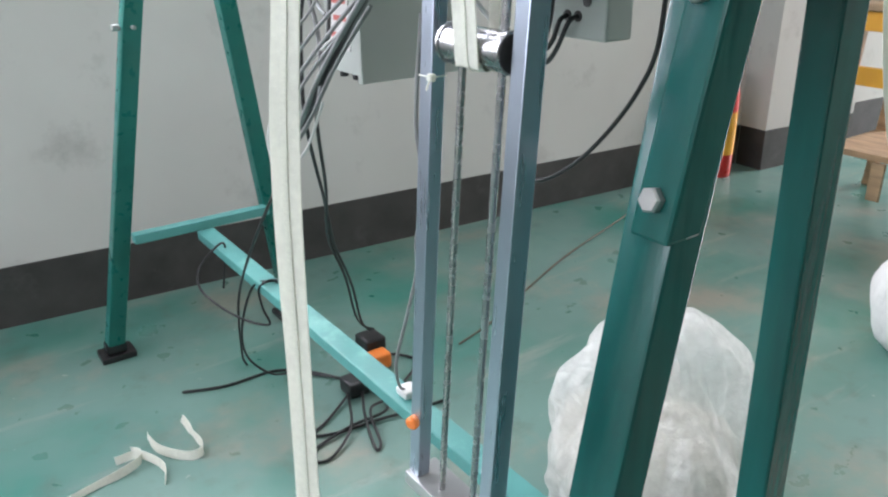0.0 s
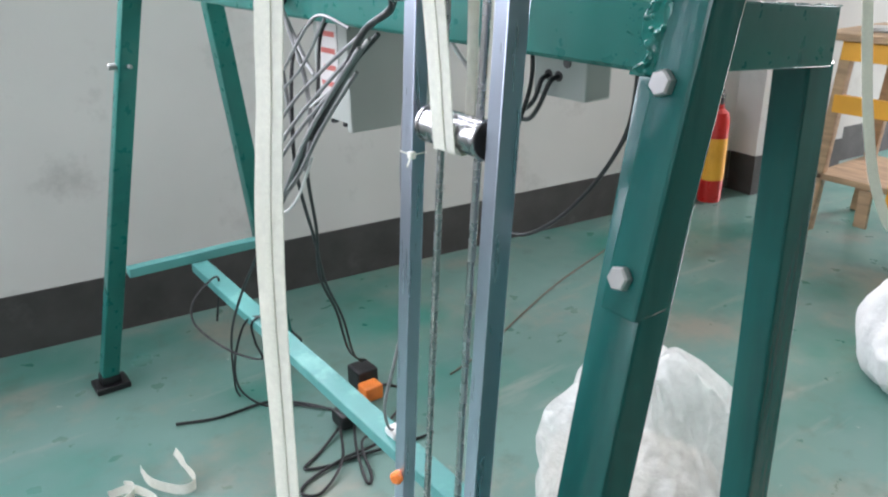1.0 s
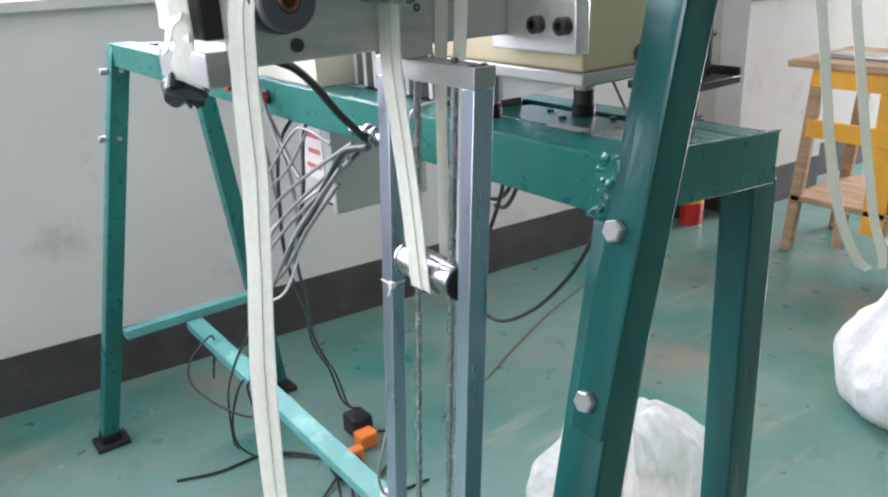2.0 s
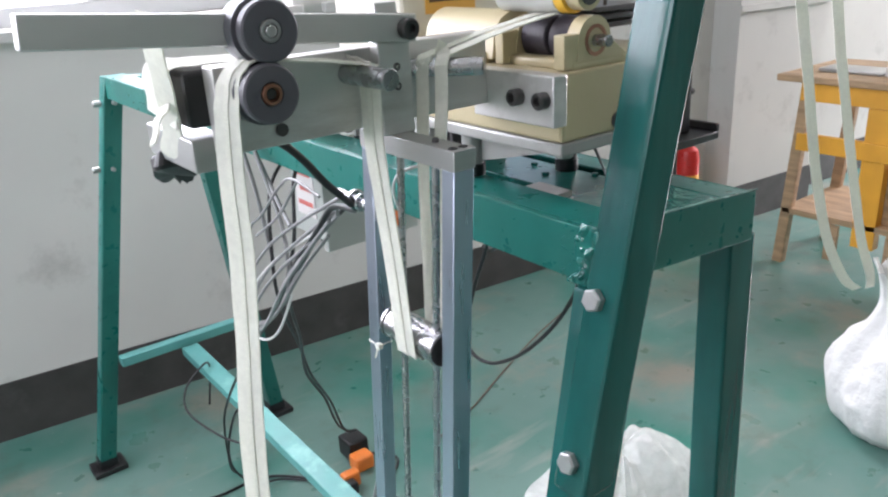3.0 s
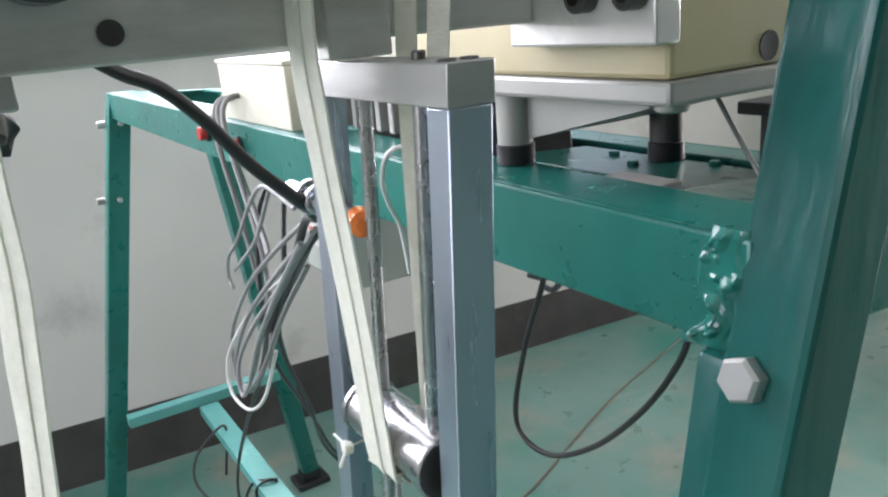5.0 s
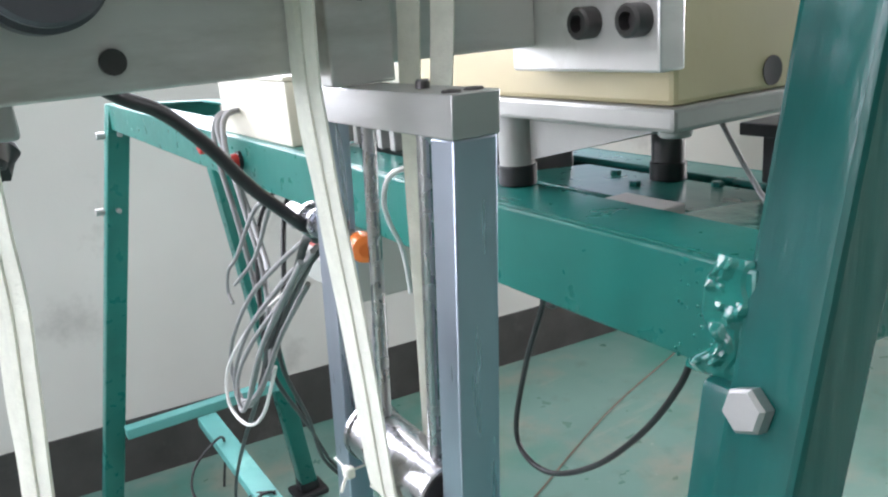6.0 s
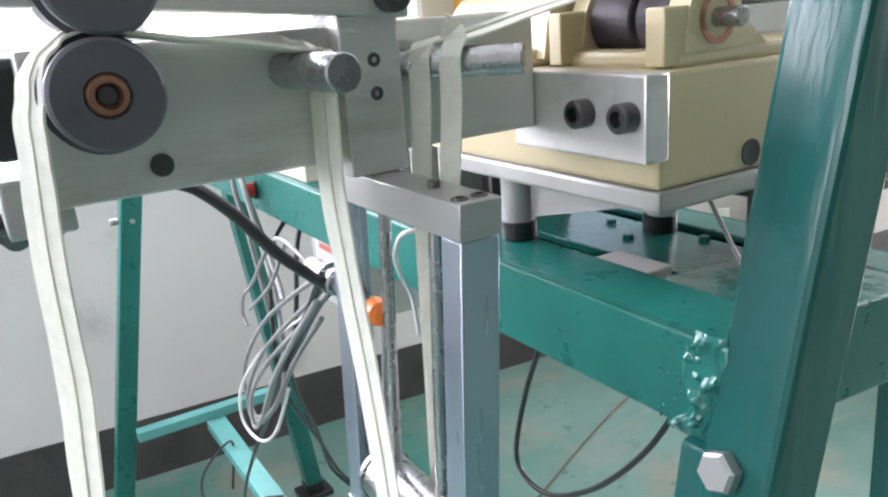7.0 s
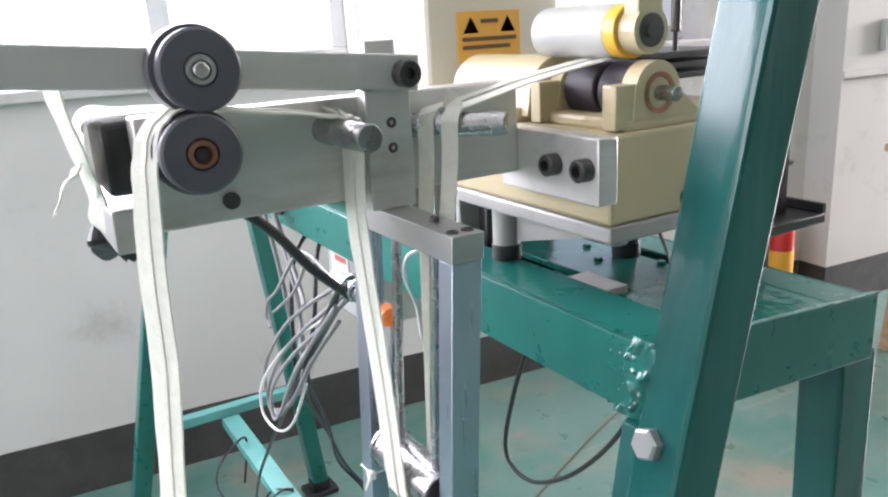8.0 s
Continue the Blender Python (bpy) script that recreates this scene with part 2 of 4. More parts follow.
def bx(bm, x0, x1, y0, y1, z0, z1, bev=0.0, m=None, seg=2):
    r = bmesh.ops.create_cube(bm, size=1)
    vs = r["verts"]
    for v in vs:
        v.co = Vector((x0 + (v.co.x + 0.5) * (x1 - x0), y0 + (v.co.y + 0.5) * (y1 - y0), z0 + (v.co.z + 0.5) * (z1 - z0)))
    if m is not None:
        bmesh.ops.transform(bm, matrix=m, verts=vs)
    if bev > 0:
        es = list({e for v in vs for e in v.link_edges})
        bmesh.ops.bevel(bm, geom=es, offset=bev, segments=seg, affect="EDGES", profile=0.5)
    return bm


def axes_of(d):
    d = Vector(d).normalized()
    u = d.orthogonal().normalized()
    return d, u, d.cross(u)


def lathe(bm, p0, d, profile, seg=28):
    """Turns a profile of (along, radius) about the axis from p0 along d."""
    d, u, w = axes_of(d)
    p0 = Vector(p0)
    rings = []
    for a, r in profile:
        if r < 1e-6:
            rings.append([bm.verts.new(p0 + d * a)])
        else:
            rings.append([bm.verts.new(p0 + d * a + (u * math.cos(2 * math.pi * k / seg) + w * math.sin(2 * math.pi * k / seg)) * r) for k in range(seg)])
    for a, b in zip(rings, rings[1:]):
        for k in range(seg):
            k2 = (k + 1) % seg
            if len(a) == 1 and len(b) == 1:
                continue
            if len(a) == 1:
                bm.faces.new((a[0], b[k], b[k2]))
            elif len(b) == 1:
                bm.faces.new((a[k], a[k2], b[0]))
            else:
                bm.faces.new((a[k], a[k2], b[k2], b[k]))
    return bm


def rod(bm, p0, p1, r, bev=0.0006, seg=24):
    p0, p1 = Vector(p0), Vector(p1)
    n = (p1 - p0).length
    return lathe(bm, p0, p1 - p0, [(0, 0), (0, r - bev), (bev, r), (n - bev, r), (n, r - bev), (n, 0)], seg)


def ring(bm, p0, d, length, ro, ri, seg=28, bev=0.0005):
    return lathe(bm, p0, d, [(0, ri), (0, ro - bev), (bev, ro), (length - bev, ro), (length, ro - bev), (length, ri), (0, ri)], seg)


def spline(pts, n=10):
    pts = [Vector(p) for p in pts]
    if len(pts) < 3:
        return pts
    out = []
    ext = [pts[0] * 2 - pts[1], *pts, pts[-1] * 2 - pts[-2]]
    for a, b, c, d in zip(ext, ext[1:], ext[2:], ext[3:]):
        for k in range(n):
            t = k / n
            out.append(0.5 * ((2 * b) + (c - a) * t + (2 * a - 5 * b + 4 * c - d) * t * t + (3 * b - a - 3 * c + d) * t ** 3))
    return out + [pts[-1]]


def tube(bm, pts, r, n=10, seg=8):
    pts = spline(pts, n)
    up = None
    rings = []
    for k, p in enumerate(pts):
        d = (pts[min(k + 1, len(pts) - 1)] - pts[max(k - 1, 0)])
        if d.length < 1e-7:
            continue
        d.normalize()
        if up is None:
            up = d.orthogonal().normalized()
        up = (up - d * up.dot(d))
        up = up.normalized() if up.length > 1e-6 else d.orthogonal().normalized()
        w = d.cross(up)
        rings.append([bm.verts.new(p + (up * math.cos(2 * math.pi * j / seg) + w * math.sin(2 * math.pi * j / seg)) * r) for j in range(seg)])
    for a, b in zip(rings, rings[1:]):
        for j in range(seg):
            bm.faces.new((a[j], a[(j + 1) % seg], b[(j + 1) % seg], b[j]))
    bm.faces.new(rings[0])
    bm.faces.new(rings[-1])
    return bm


def ribbon(bm, pts, wide, width, thick=0.0009, n=10, lo=-0.5, hi=0.5, lift=0.0, wave=0.0, seed=0.0):
    """A flat strip along a curve. wide: the way across it, one for all or one for each point."""
    ws = wide if isinstance(wide, list) else [wide] * len(pts)
    c, w = spline(pts, n), spline(ws, n)
    rings = []
    for k, p in enumerate(c):
        d = (c[min(k + 1, len(c) - 1)] - c[max(k - 1, 0)]).normalized()
        a = (w[k] - d * w[k].dot(d)).normalized()
        nn = d.cross(a)
        ww = wave * noise.noise(Vector((k * 0.13, seed, 0)))
        ring_ = []
        for s, h in ((lo, -0.5), (hi, -0.5), (hi, 0.5), (lo, 0.5)):
            ring_.append(bm.verts.new(p + a * (s * width) + nn * (lift + h * thick + ww * (1 + 3 * s * noise.noise(Vector((seed, k * 0.21, 2)))))))
        rings.append(ring_)
    for a, b in zip(rings, rings[1:]):
        for j in range(4):
            bm.faces.new((a[j], a[(j + 1) % 4], b[(j + 1) % 4], b[j]))
    bm.faces.new(rings[0])
    bm.faces.new(rings[-1])
    return bm


def hexbolt(parent, p, d, af=0.0165, h=0.007, name="bolt", material="steel", spin=0.2):
    d, u, w = axes_of(d)
    p = Vector(p)
    bm = B()
    ro = af / 2 / math.cos(math.pi / 6)
    prof = [(0.0, ro), (h * 0.75, ro), (h, ro * 0.84), (h, 0)]
    rings = []
    for a, r in prof:
        rings.append([bm.verts.new(p + d * a + (u * math.cos(spin + math.pi * k / 3) + w * math.sin(spin + math.pi * k / 3)) * r) for k in range(6)] if r else [bm.verts.new(p + d * a)])
    for a, b in zip(rings, rings[1:]):
        for k in range(6):
            bm.faces.new((a[k], a[(k + 1) % 6], b[(k + 1) % 6], b[k]) if len(b) > 1 else (a[k], a[(k + 1) % 6], b[0]))
    return part(name, bm, material, parent, "zinc-plated hexagon bolt", angle=25)


def socket_screw(parent, p, d, r=0.0062, h=0.008):
    bm = B()
    lathe(bm, p, d, [(0, r * 1.0), (h - 0.001, r), (h, r - 0.001), (h, r * 0.55), (h * 0.4, r * 0.5), (h * 0.4, 0)], 20)
    return part("cap_screw", bm, "dark_steel", parent, "black socket-head cap screw")


# ---------------------------------------------------------------- setting
def structure():
    bm = B()
    bx(bm, -3.3, 7.0, -12.2, 2.2, -0.2, 0.0)
    solo("floor", bm, "floor", "green-painted concrete floor, scuffed and worn to beige patches", "floor", kind="structure", smooth=False)
    bm = B()
    bx(bm, -3.3, 7.0, -12.2, 2.2, 3.0, 3.2)
    solo("ceiling", bm, "ceiling", "plain white painted ceiling over the workshop", "ceiling", kind="structure", smooth=False)
    bm = B()
    y0, y1 = WALL, WALL + 0.24
    bx(bm, -3.3, 2.1999, y0, y1, 0, 0.93)
    bx(bm, 2.7201, 7.1, y0, y1, 0, 3.0)
    bx(bm, -3.3, 2.2, y0, y1, 2.3, 3.0)
    bx(bm, -3.3, -2.3, y0, y1, 0.93, 2.3)
    bx(bm, 0.58, 0.68, y0, y1, 0.93, 2.3)
    bx(bm, 1.7, 2.2, y0, y1, 0.93, 2.3)
    solo("wall_north", bm, "wall", "off-white plastered wall below a long window, lightly stained", "wall", kind="structure", smooth=False)
    bm = B()
    bx(bm, 2.2, 2.72, 1.47, 1.83, 0, 3.0)
    solo("wall_column", bm, "wall", "off-white plastered pier standing proud of the wall", "wall", kind="structure", smooth=False)
    bm = B()
    bx(bm, -3.3, 2.195, y0 - 0.004, y0 + 0.01, 0, 0.15)
    bx(bm, 2.7241, 7.0, y0 - 0.004, y0 + 0.01, 0, 0.15)
    solo("baseboard", bm, "wall_dark", "dark painted skirting band along the foot of the wall", "skirting", kind="structure", smooth=False)
    bm = B()
    bx(bm, 2.196, 2.724, 1.466, 1.48, 0, 0.15)
    bx(bm, 2.196, 2.21, 1.4801, 1.58, 0, 0.15)
    solo("baseboard_column", bm, "wall_dark", "dark painted skirting band round the pier", "skirting", kind="structure", smooth=False)
    # unseen walls: west and east with lamp openings, south set far off to limit bounce
    bm = B()
    bx(bm, -3.3, -3.1, -12.2, 1.95, 0, 0.9)
    bx(bm, -3.3, -3.1, -12.2, 1.95, 2.4, 3.0)
    bx(bm, -3.3, -3.1, -12.2, -0.55, 0.9, 2.4)
    bx(bm, -3.3, -3.1, 1.25, 1.95, 0.9, 2.4)
    solo("wall_west", bm, "wall", "plain off-white workshop wall with a window", "wall", kind="structure", smooth=False)
    bm = B()
    bx(bm, -3.1, 7.0, -12.2, -12.0, 0, 3.0)
    solo("wall_south", bm, "wall", "unseen off-white wall, set far back to cut bounced light", "wall", kind="structure", smooth=False)
    bm = B()
    bx(bm, 6.8, 7.0, -12.0, 1.40, 0, 0.9)
    bx(bm, 6.8, 7.0, -12.0, 1.40, 2.4, 3.0)
    bx(bm, 6.8, 7.0, -12.0, -1.0, 0.9, 2.4)
    bx(bm, 6.8, 7.0, 0.7, 1.40, 0.9, 2.4)
    solo("wall_east", bm, "wall", "plain off-white workshop wall with a window", "wall", kind="structure", smooth=False)
    # window in the north wall
    for idx, (xa, xb, bars) in enumerate(((-2.3, 0.58, (-1.5, -0.7, 0.13)), (0.68, 1.7, (1.2,)))):
        w = thing("window_%d" % (idx + 1), (xa, WALL + 0.1, 0.93), "long white-framed window in a thick wall, glaring daylight behind", "window", kind="structure")
        bm = B()
        bx(bm, xa, xb, WALL + 0.09, WALL + 0.14, 0.955, 1.0, 0.004)
        bx(bm, xa, xb, WALL + 0.09, WALL + 0.14, 2.25, 2.3, 0.004)
        bx(bm, xa, xa + 0.04, WALL + 0.09, WALL + 0.14, 1.0, 2.25, 0.004)
        bx(bm, xb - 0.04, xb, WALL + 0.09, WALL + 0.14, 1.0, 2.25, 0.004)
        part("window_frame", bm, "frame_white", w)
        for x in bars:
            bm = B()
            bx(bm, x - 0.025, x + 0.025, WALL + 0.09, WALL + 0.14, 1.0, 2.25, 0.004)
            part("mullion", bm, "frame_white", w)
        edges = [xa + 0.04, *bars, xb - 0.04]
        for a, b in zip(edges, edges[1:]):
            bm = B()
            bx(bm, a + 0.03, b - 0.03, WALL + 0.112, WALL + 0.116, 1.0, 2.25)
            part("pane", bm, "glass", w).visible_shadow = False
        bm = B()
        bx(bm, xa - 0.02, xb + 0.02, WALL - 0.025, WALL + 0.088, 0.93, 0.955, 0.004)
        part("window_sill", bm, "sill", w)


structure()

# the window wall runs five degrees off the stand
for ob in list(bpy.data.objects):
    if ob.parent is None and ob.name in ("wall_north", "wall_column", "baseboard", "baseboard_column", "window_1", "window_2"):
        ob.matrix_world = WALL_TURN @ Matrix.Translation(ob.location)


# ---------------------------------------------------------------- machine stand
def leg_bar(bm, top, foot, sx, sy, bev=0.003):
    """A square tube whose centre line runs from foot to top."""
    top, foot = Vector(top), Vector(foot)
    h = top.z - foot.z
    r = bmesh.ops.create_cube(bm, size=1)
    for v in r["verts"]:
        c = foot.lerp(top, v.co.z + 0.5)
        v.co = Vector((c.x + v.co.x * sx, c.y + v.co.y * sy, c.z))
    es = list({e for v in r["verts"] for e in v.link_edges})
    bmesh.ops.bevel(bm, geom=es, offset=bev, segments=2, affect="EDGES", profile=0.5)
    return bm


def angle_iron(bm, x0, x1, y0, y1, z0, z1, t=0.004, along="y", inner=1):
    """Upright flange and top flange; inner: the side of the flange on which the top flange lies."""
    if along == "y":
        xa, xb = (x0, x0 + t) if inner > 0 else (x1 - t, x1)
        bx(bm, xa, xb, y0, y1, z0, z1, 0.0016)
        bx(bm, x0 if inner < 0 else xb, x1 if inner > 0 else xa, y0, y1, z1 - t, z1, 0.0012)
    else:
        ya, yb = (y0, y0 + t) if inner > 0 else (y1 - t, y1)
        bx(bm, x0, x1, ya, yb, z0, z1, 0.0012)
        bx(bm, x0, x1, y0 if inner < 0 else yb, y1 if inner > 0 else ya, z1 - t, z1, 0.0012)
    return bm


H = 0.882
SPLAY = 0.165


def stand():
    st = thing("machine_stand", (0.1, 0.6, 0), "green-enamelled welded steel stand with splayed legs and a light stretcher", "machine stand")
    bm = B()
    angle_iron(bm, 0.0, 0.042, -0.02, 1.2, H - 0.042, H)
    part("front_beam", bm, "green", st)
    bm = B()
    angle_iron(bm, 0.158, 0.2, -0.0175, 1.174, H - 0.042, H, inner=-1)
    part("back_beam", bm, "green", st)
    bm = B()
    bx(bm, 0.0045, 0.2007, -0.022, -0.018, H - 0.042, H + 0.002, 0.0012)
    part("end_beam", bm, "green", st)
    bm = B()
    bx(bm, 0.0425, 0.2005, -0.0179, 0.06, H - 0.005, H - 0.0006, 0.0008)
    part("end_plate", bm, "green_lumpy", st, "lumpy glossy green end plate")
    bm = B()
    angle_iron(bm, 0.0, 0.2, 1.175, 1.215, H - 0.04, H - 0.001, along="x", inner=-1)
    part("end_beam", bm, "green", st)
    bm = B()
    bx(bm, 0.005, 0.195, 0.0, 0.30, H - 0.044, H - 0.038, 0.001)
    bx(bm, 0.005, 0.195, 0.301, 0.74, H - 0.044, H - 0.038, 0.001)
    part("deck_plate", bm, "green", st)
    bm = B()
    bx(bm, 0.071, 0.1455, 0.0605, 0.21, H - 0.007, H - 0.002, 0.001)
    tp = part("top_plate", bm, "green", st, "dark green machine plate laid across the stand")
    for x, y in ((0.098, 0.13), (0.13, 0.1), (0.118, 0.165)):
        hexbolt(tp, (x, y, H - 0.0025 - 0.07 * x), (0, 0, 1), af=0.006, h=0.003, material="green")
    # chipped paint along the end edge; pale drops stand for highlights at the back corner
    rnd = random.Random(11)
    bm = B()
    x = 0.05
    while x < 0.2:
        n = 0.003 + 0.01 * rnd.random()
        bx(bm, x, min(x + n, 0.202), -0.0224, -0.0206 + 0.0012 * rnd.random(), H + 0.0012, H + 0.0023 + 0.0005 * rnd.random(), 0.0004)
        x += n + 0.004 * rnd.random() ** 2
    for k in range(30):
        q = bmesh.ops.create_icosphere(bm, subdivisions=2, radius=0.0007 + 0.0012 * rnd.random())
        bmesh.ops.transform(bm, matrix=Matrix.Translation((0.196 - 0.035 * rnd.random() ** 2, -0.017 + 0.06 * rnd.random(), H - 0.0004)) @ Matrix.Diagonal((1, 1, 0.5, 1)), verts=q["verts"])
    tagged(part("chipped_edge", bm, "chipped", st, "pale chipped paint with drops coloured as bright highlights"), kind="stuff")
    # far legs
    for name, top, foot in (("leg", (0.018, 1.2, H - 0.002), (-0.133, 1.318, 0.03)), ("leg", (0.155, 1.2, H - 0.042), (0.262, 1.27, 0.03))):
        bm = B()
        leg_bar(bm, top, foot, 0.036, 0.034)
        lg = part(name, bm, "green", st)
        bm = B()
        bx(bm, foot[0] - 0.036, foot[0] + 0.036, foot[1] - 0.03, foot[1] + 0.03, 0.0, 0.014, 0.003)
        bx(bm, foot[0] - 0.021, foot[0] + 0.021, foot[1] - 0.018, foot[1] + 0.018, 0.013, 0.036, 0.004)
        part("foot_plate", bm, "black", lg, "black foot plate")
    bm = B()
    bx(bm, -0.075, 0.215, 1.215, 1.24, 0.284, 0.304, 0.002)
    part("cross_bar", bm, "green_lit", st)
    bm = B()
    bx(bm, 0.05, 0.086, 0.0, 1.215, 0.266, 0.285, 0.002)
    part("stretcher", bm, "green_lit", st, "green flat stretcher bar, window glare put into its pale colour")
    # near legs
    bm = B()
    leg_bar(bm, (0.180, -0.0045, H - 0.052), (0.206, -0.0045, 0.03), 0.036, 0.03, 0.0025)
    lg = part("leg", bm, "green_streaked_shaded", st)
    bm = B()
    bx(bm, 0.17, 0.242, -0.035, 0.027, 0.0, 0.031, 0.003)
    part("foot_plate", bm, "black", lg, "black foot plate")
    bm = B()
    leg_bar(bm, (-0.0355 + 0.2 * 0.136 + 0.0205, -0.0215, 0.838), (-0.0355 - 0.17 * 0.66 + 0.0165, -0.0215, 0.03), 0.034, 0.040)
    lg = part("leg", bm, "green_streaked_shaded", st)
    bm = B()
    bx(bm, -0.165, -0.09, -0.055, 0.009, 0.0, 0.031, 0.003)
    part("foot_plate", bm, "black", lg, "black foot plate")
    bm = B()
    bx(bm, -0.075, 0.205, -0.0005, 0.02, 0.262, 0.286, 0.002)
    part("cross_bar", bm, "green_lit", st)
    # tall leaning upright, bolted to the near leg
    bm = B()
    s = 0.2
    leg_bar(bm, (-0.0075 + s * (1.7 - 0.836) + 0.017, -0.047, 1.7), (-0.0075 + s * (0.688 - 0.836) + 0.017, -0.0272, 0.688), 0.034, 0.031)
    up = part("upright", bm, "green_streaked_shaded", st, "leaning green square-tube upright with brush marks")
    for z in (0.714, 0.836):
        hexbolt(up, (-0.0075 + s * (z - 0.836) - 0.0005, -0.026, z), (-1, 0, s), af=0.0148, h=0.0065, spin=0.3 + z)
    # bolts on the far front leg
    for z in (0.705, 0.832):
        q = (H - z) / (H - 0.03)
        c = Vector((0.018 - 0.151 * q, 1.2 + 0.118 * q, z))
        bm = B()
        rod(bm, c + Vector((-0.034, -0.005, 0)), c + Vector((-0.02, -0.005, 0)), 0.006, seg=10)
        rod(bm, c + Vector((0.0, -0.03, 0)), c + Vector((0.0, -0.017, 0)), 0.004, seg=10)
        part("bolt", bm, "steel", st, "zinc-plated bolt")
    # weld bead at the corner
    rnd = random.Random(4)
    bm = B()
    rows, cols = 46, 18
    lumps = [(rnd.random(), rnd.gauss(0.5, 0.2), 0.05 + 0.1 * rnd.random(), 0.001 + 0.0024 * rnd.random()) for _ in range(34)]
    grid = []
    for a in range(rows):
        u = a / (rows - 1)
        line = []
        for b in range(cols):
            v = b / (cols - 1)
            edge = min(1, 6 * min(v, 1 - v)) * min(1, 9 * u + 0.1) * min(1, 9 * (1 - u) + 0.4)
            lift = 0.0012 + max(0, max(hh * (1 - ((u - lu) ** 2 + (0.45 * (v - lv)) ** 2) / (0.5 * lr) ** 2) for lu, lv, lr, hh in lumps))
            wander = 0.003 * math.sin(5.1 * u + 1) + 0.0012 * math.sin(17 * u)
            line.append(bm.verts.new((0.0015 - lift * edge - 0.0012 * edge, -0.0165 + 0.025 * v * (0.8 + 0.2 * math.sin(9 * u + 2)) + wander, H - 0.046 + 0.0485 * u)))
        grid.append(line)
    for a in range(rows - 1):
        for b in range(cols - 1):
            bm.faces.new((grid[a][b], grid[a][b + 1], grid[a + 1][b + 1], grid[a + 1][b]))
    for f in bm.faces:
        f.smooth = True
    bmesh.ops.recalc_face_normals(bm, faces=bm.faces[:])
    bmesh.ops.solidify(bm, geom=bm.faces[:], thickness=0.0015)
    for k in range(26):
        c = Vector((0.0002, -0.004 + 0.02 * rnd.random() ** 2, H - 0.042 + 0.04 * rnd.random()))
        q = bmesh.ops.create_icosphere(bm, subdivisions=2, radius=0.0004 + 0.0005 * rnd.random())
        bmesh.ops.transform(bm, matrix=Matrix.Translation(c), verts=q["verts"])
    tagged(part("weld", bm, "weld", st, "lumpy painted weld bead"), kind="stuff")
    # the frame is racked a little: its back edge hangs lower and closer
    for ob in st.children:
        if ob.name.split(".")[0] in ("back_beam", "end_beam", "end_plate", "deck_plate", "top_plate", "chipped_edge"):
            for v in ob.data.vertices:
                x = v.co.x + st.location.x
                v.co.z -= 0.07 * max(0, x)
                v.co.x -= 0.06 * max(0, x)


stand()


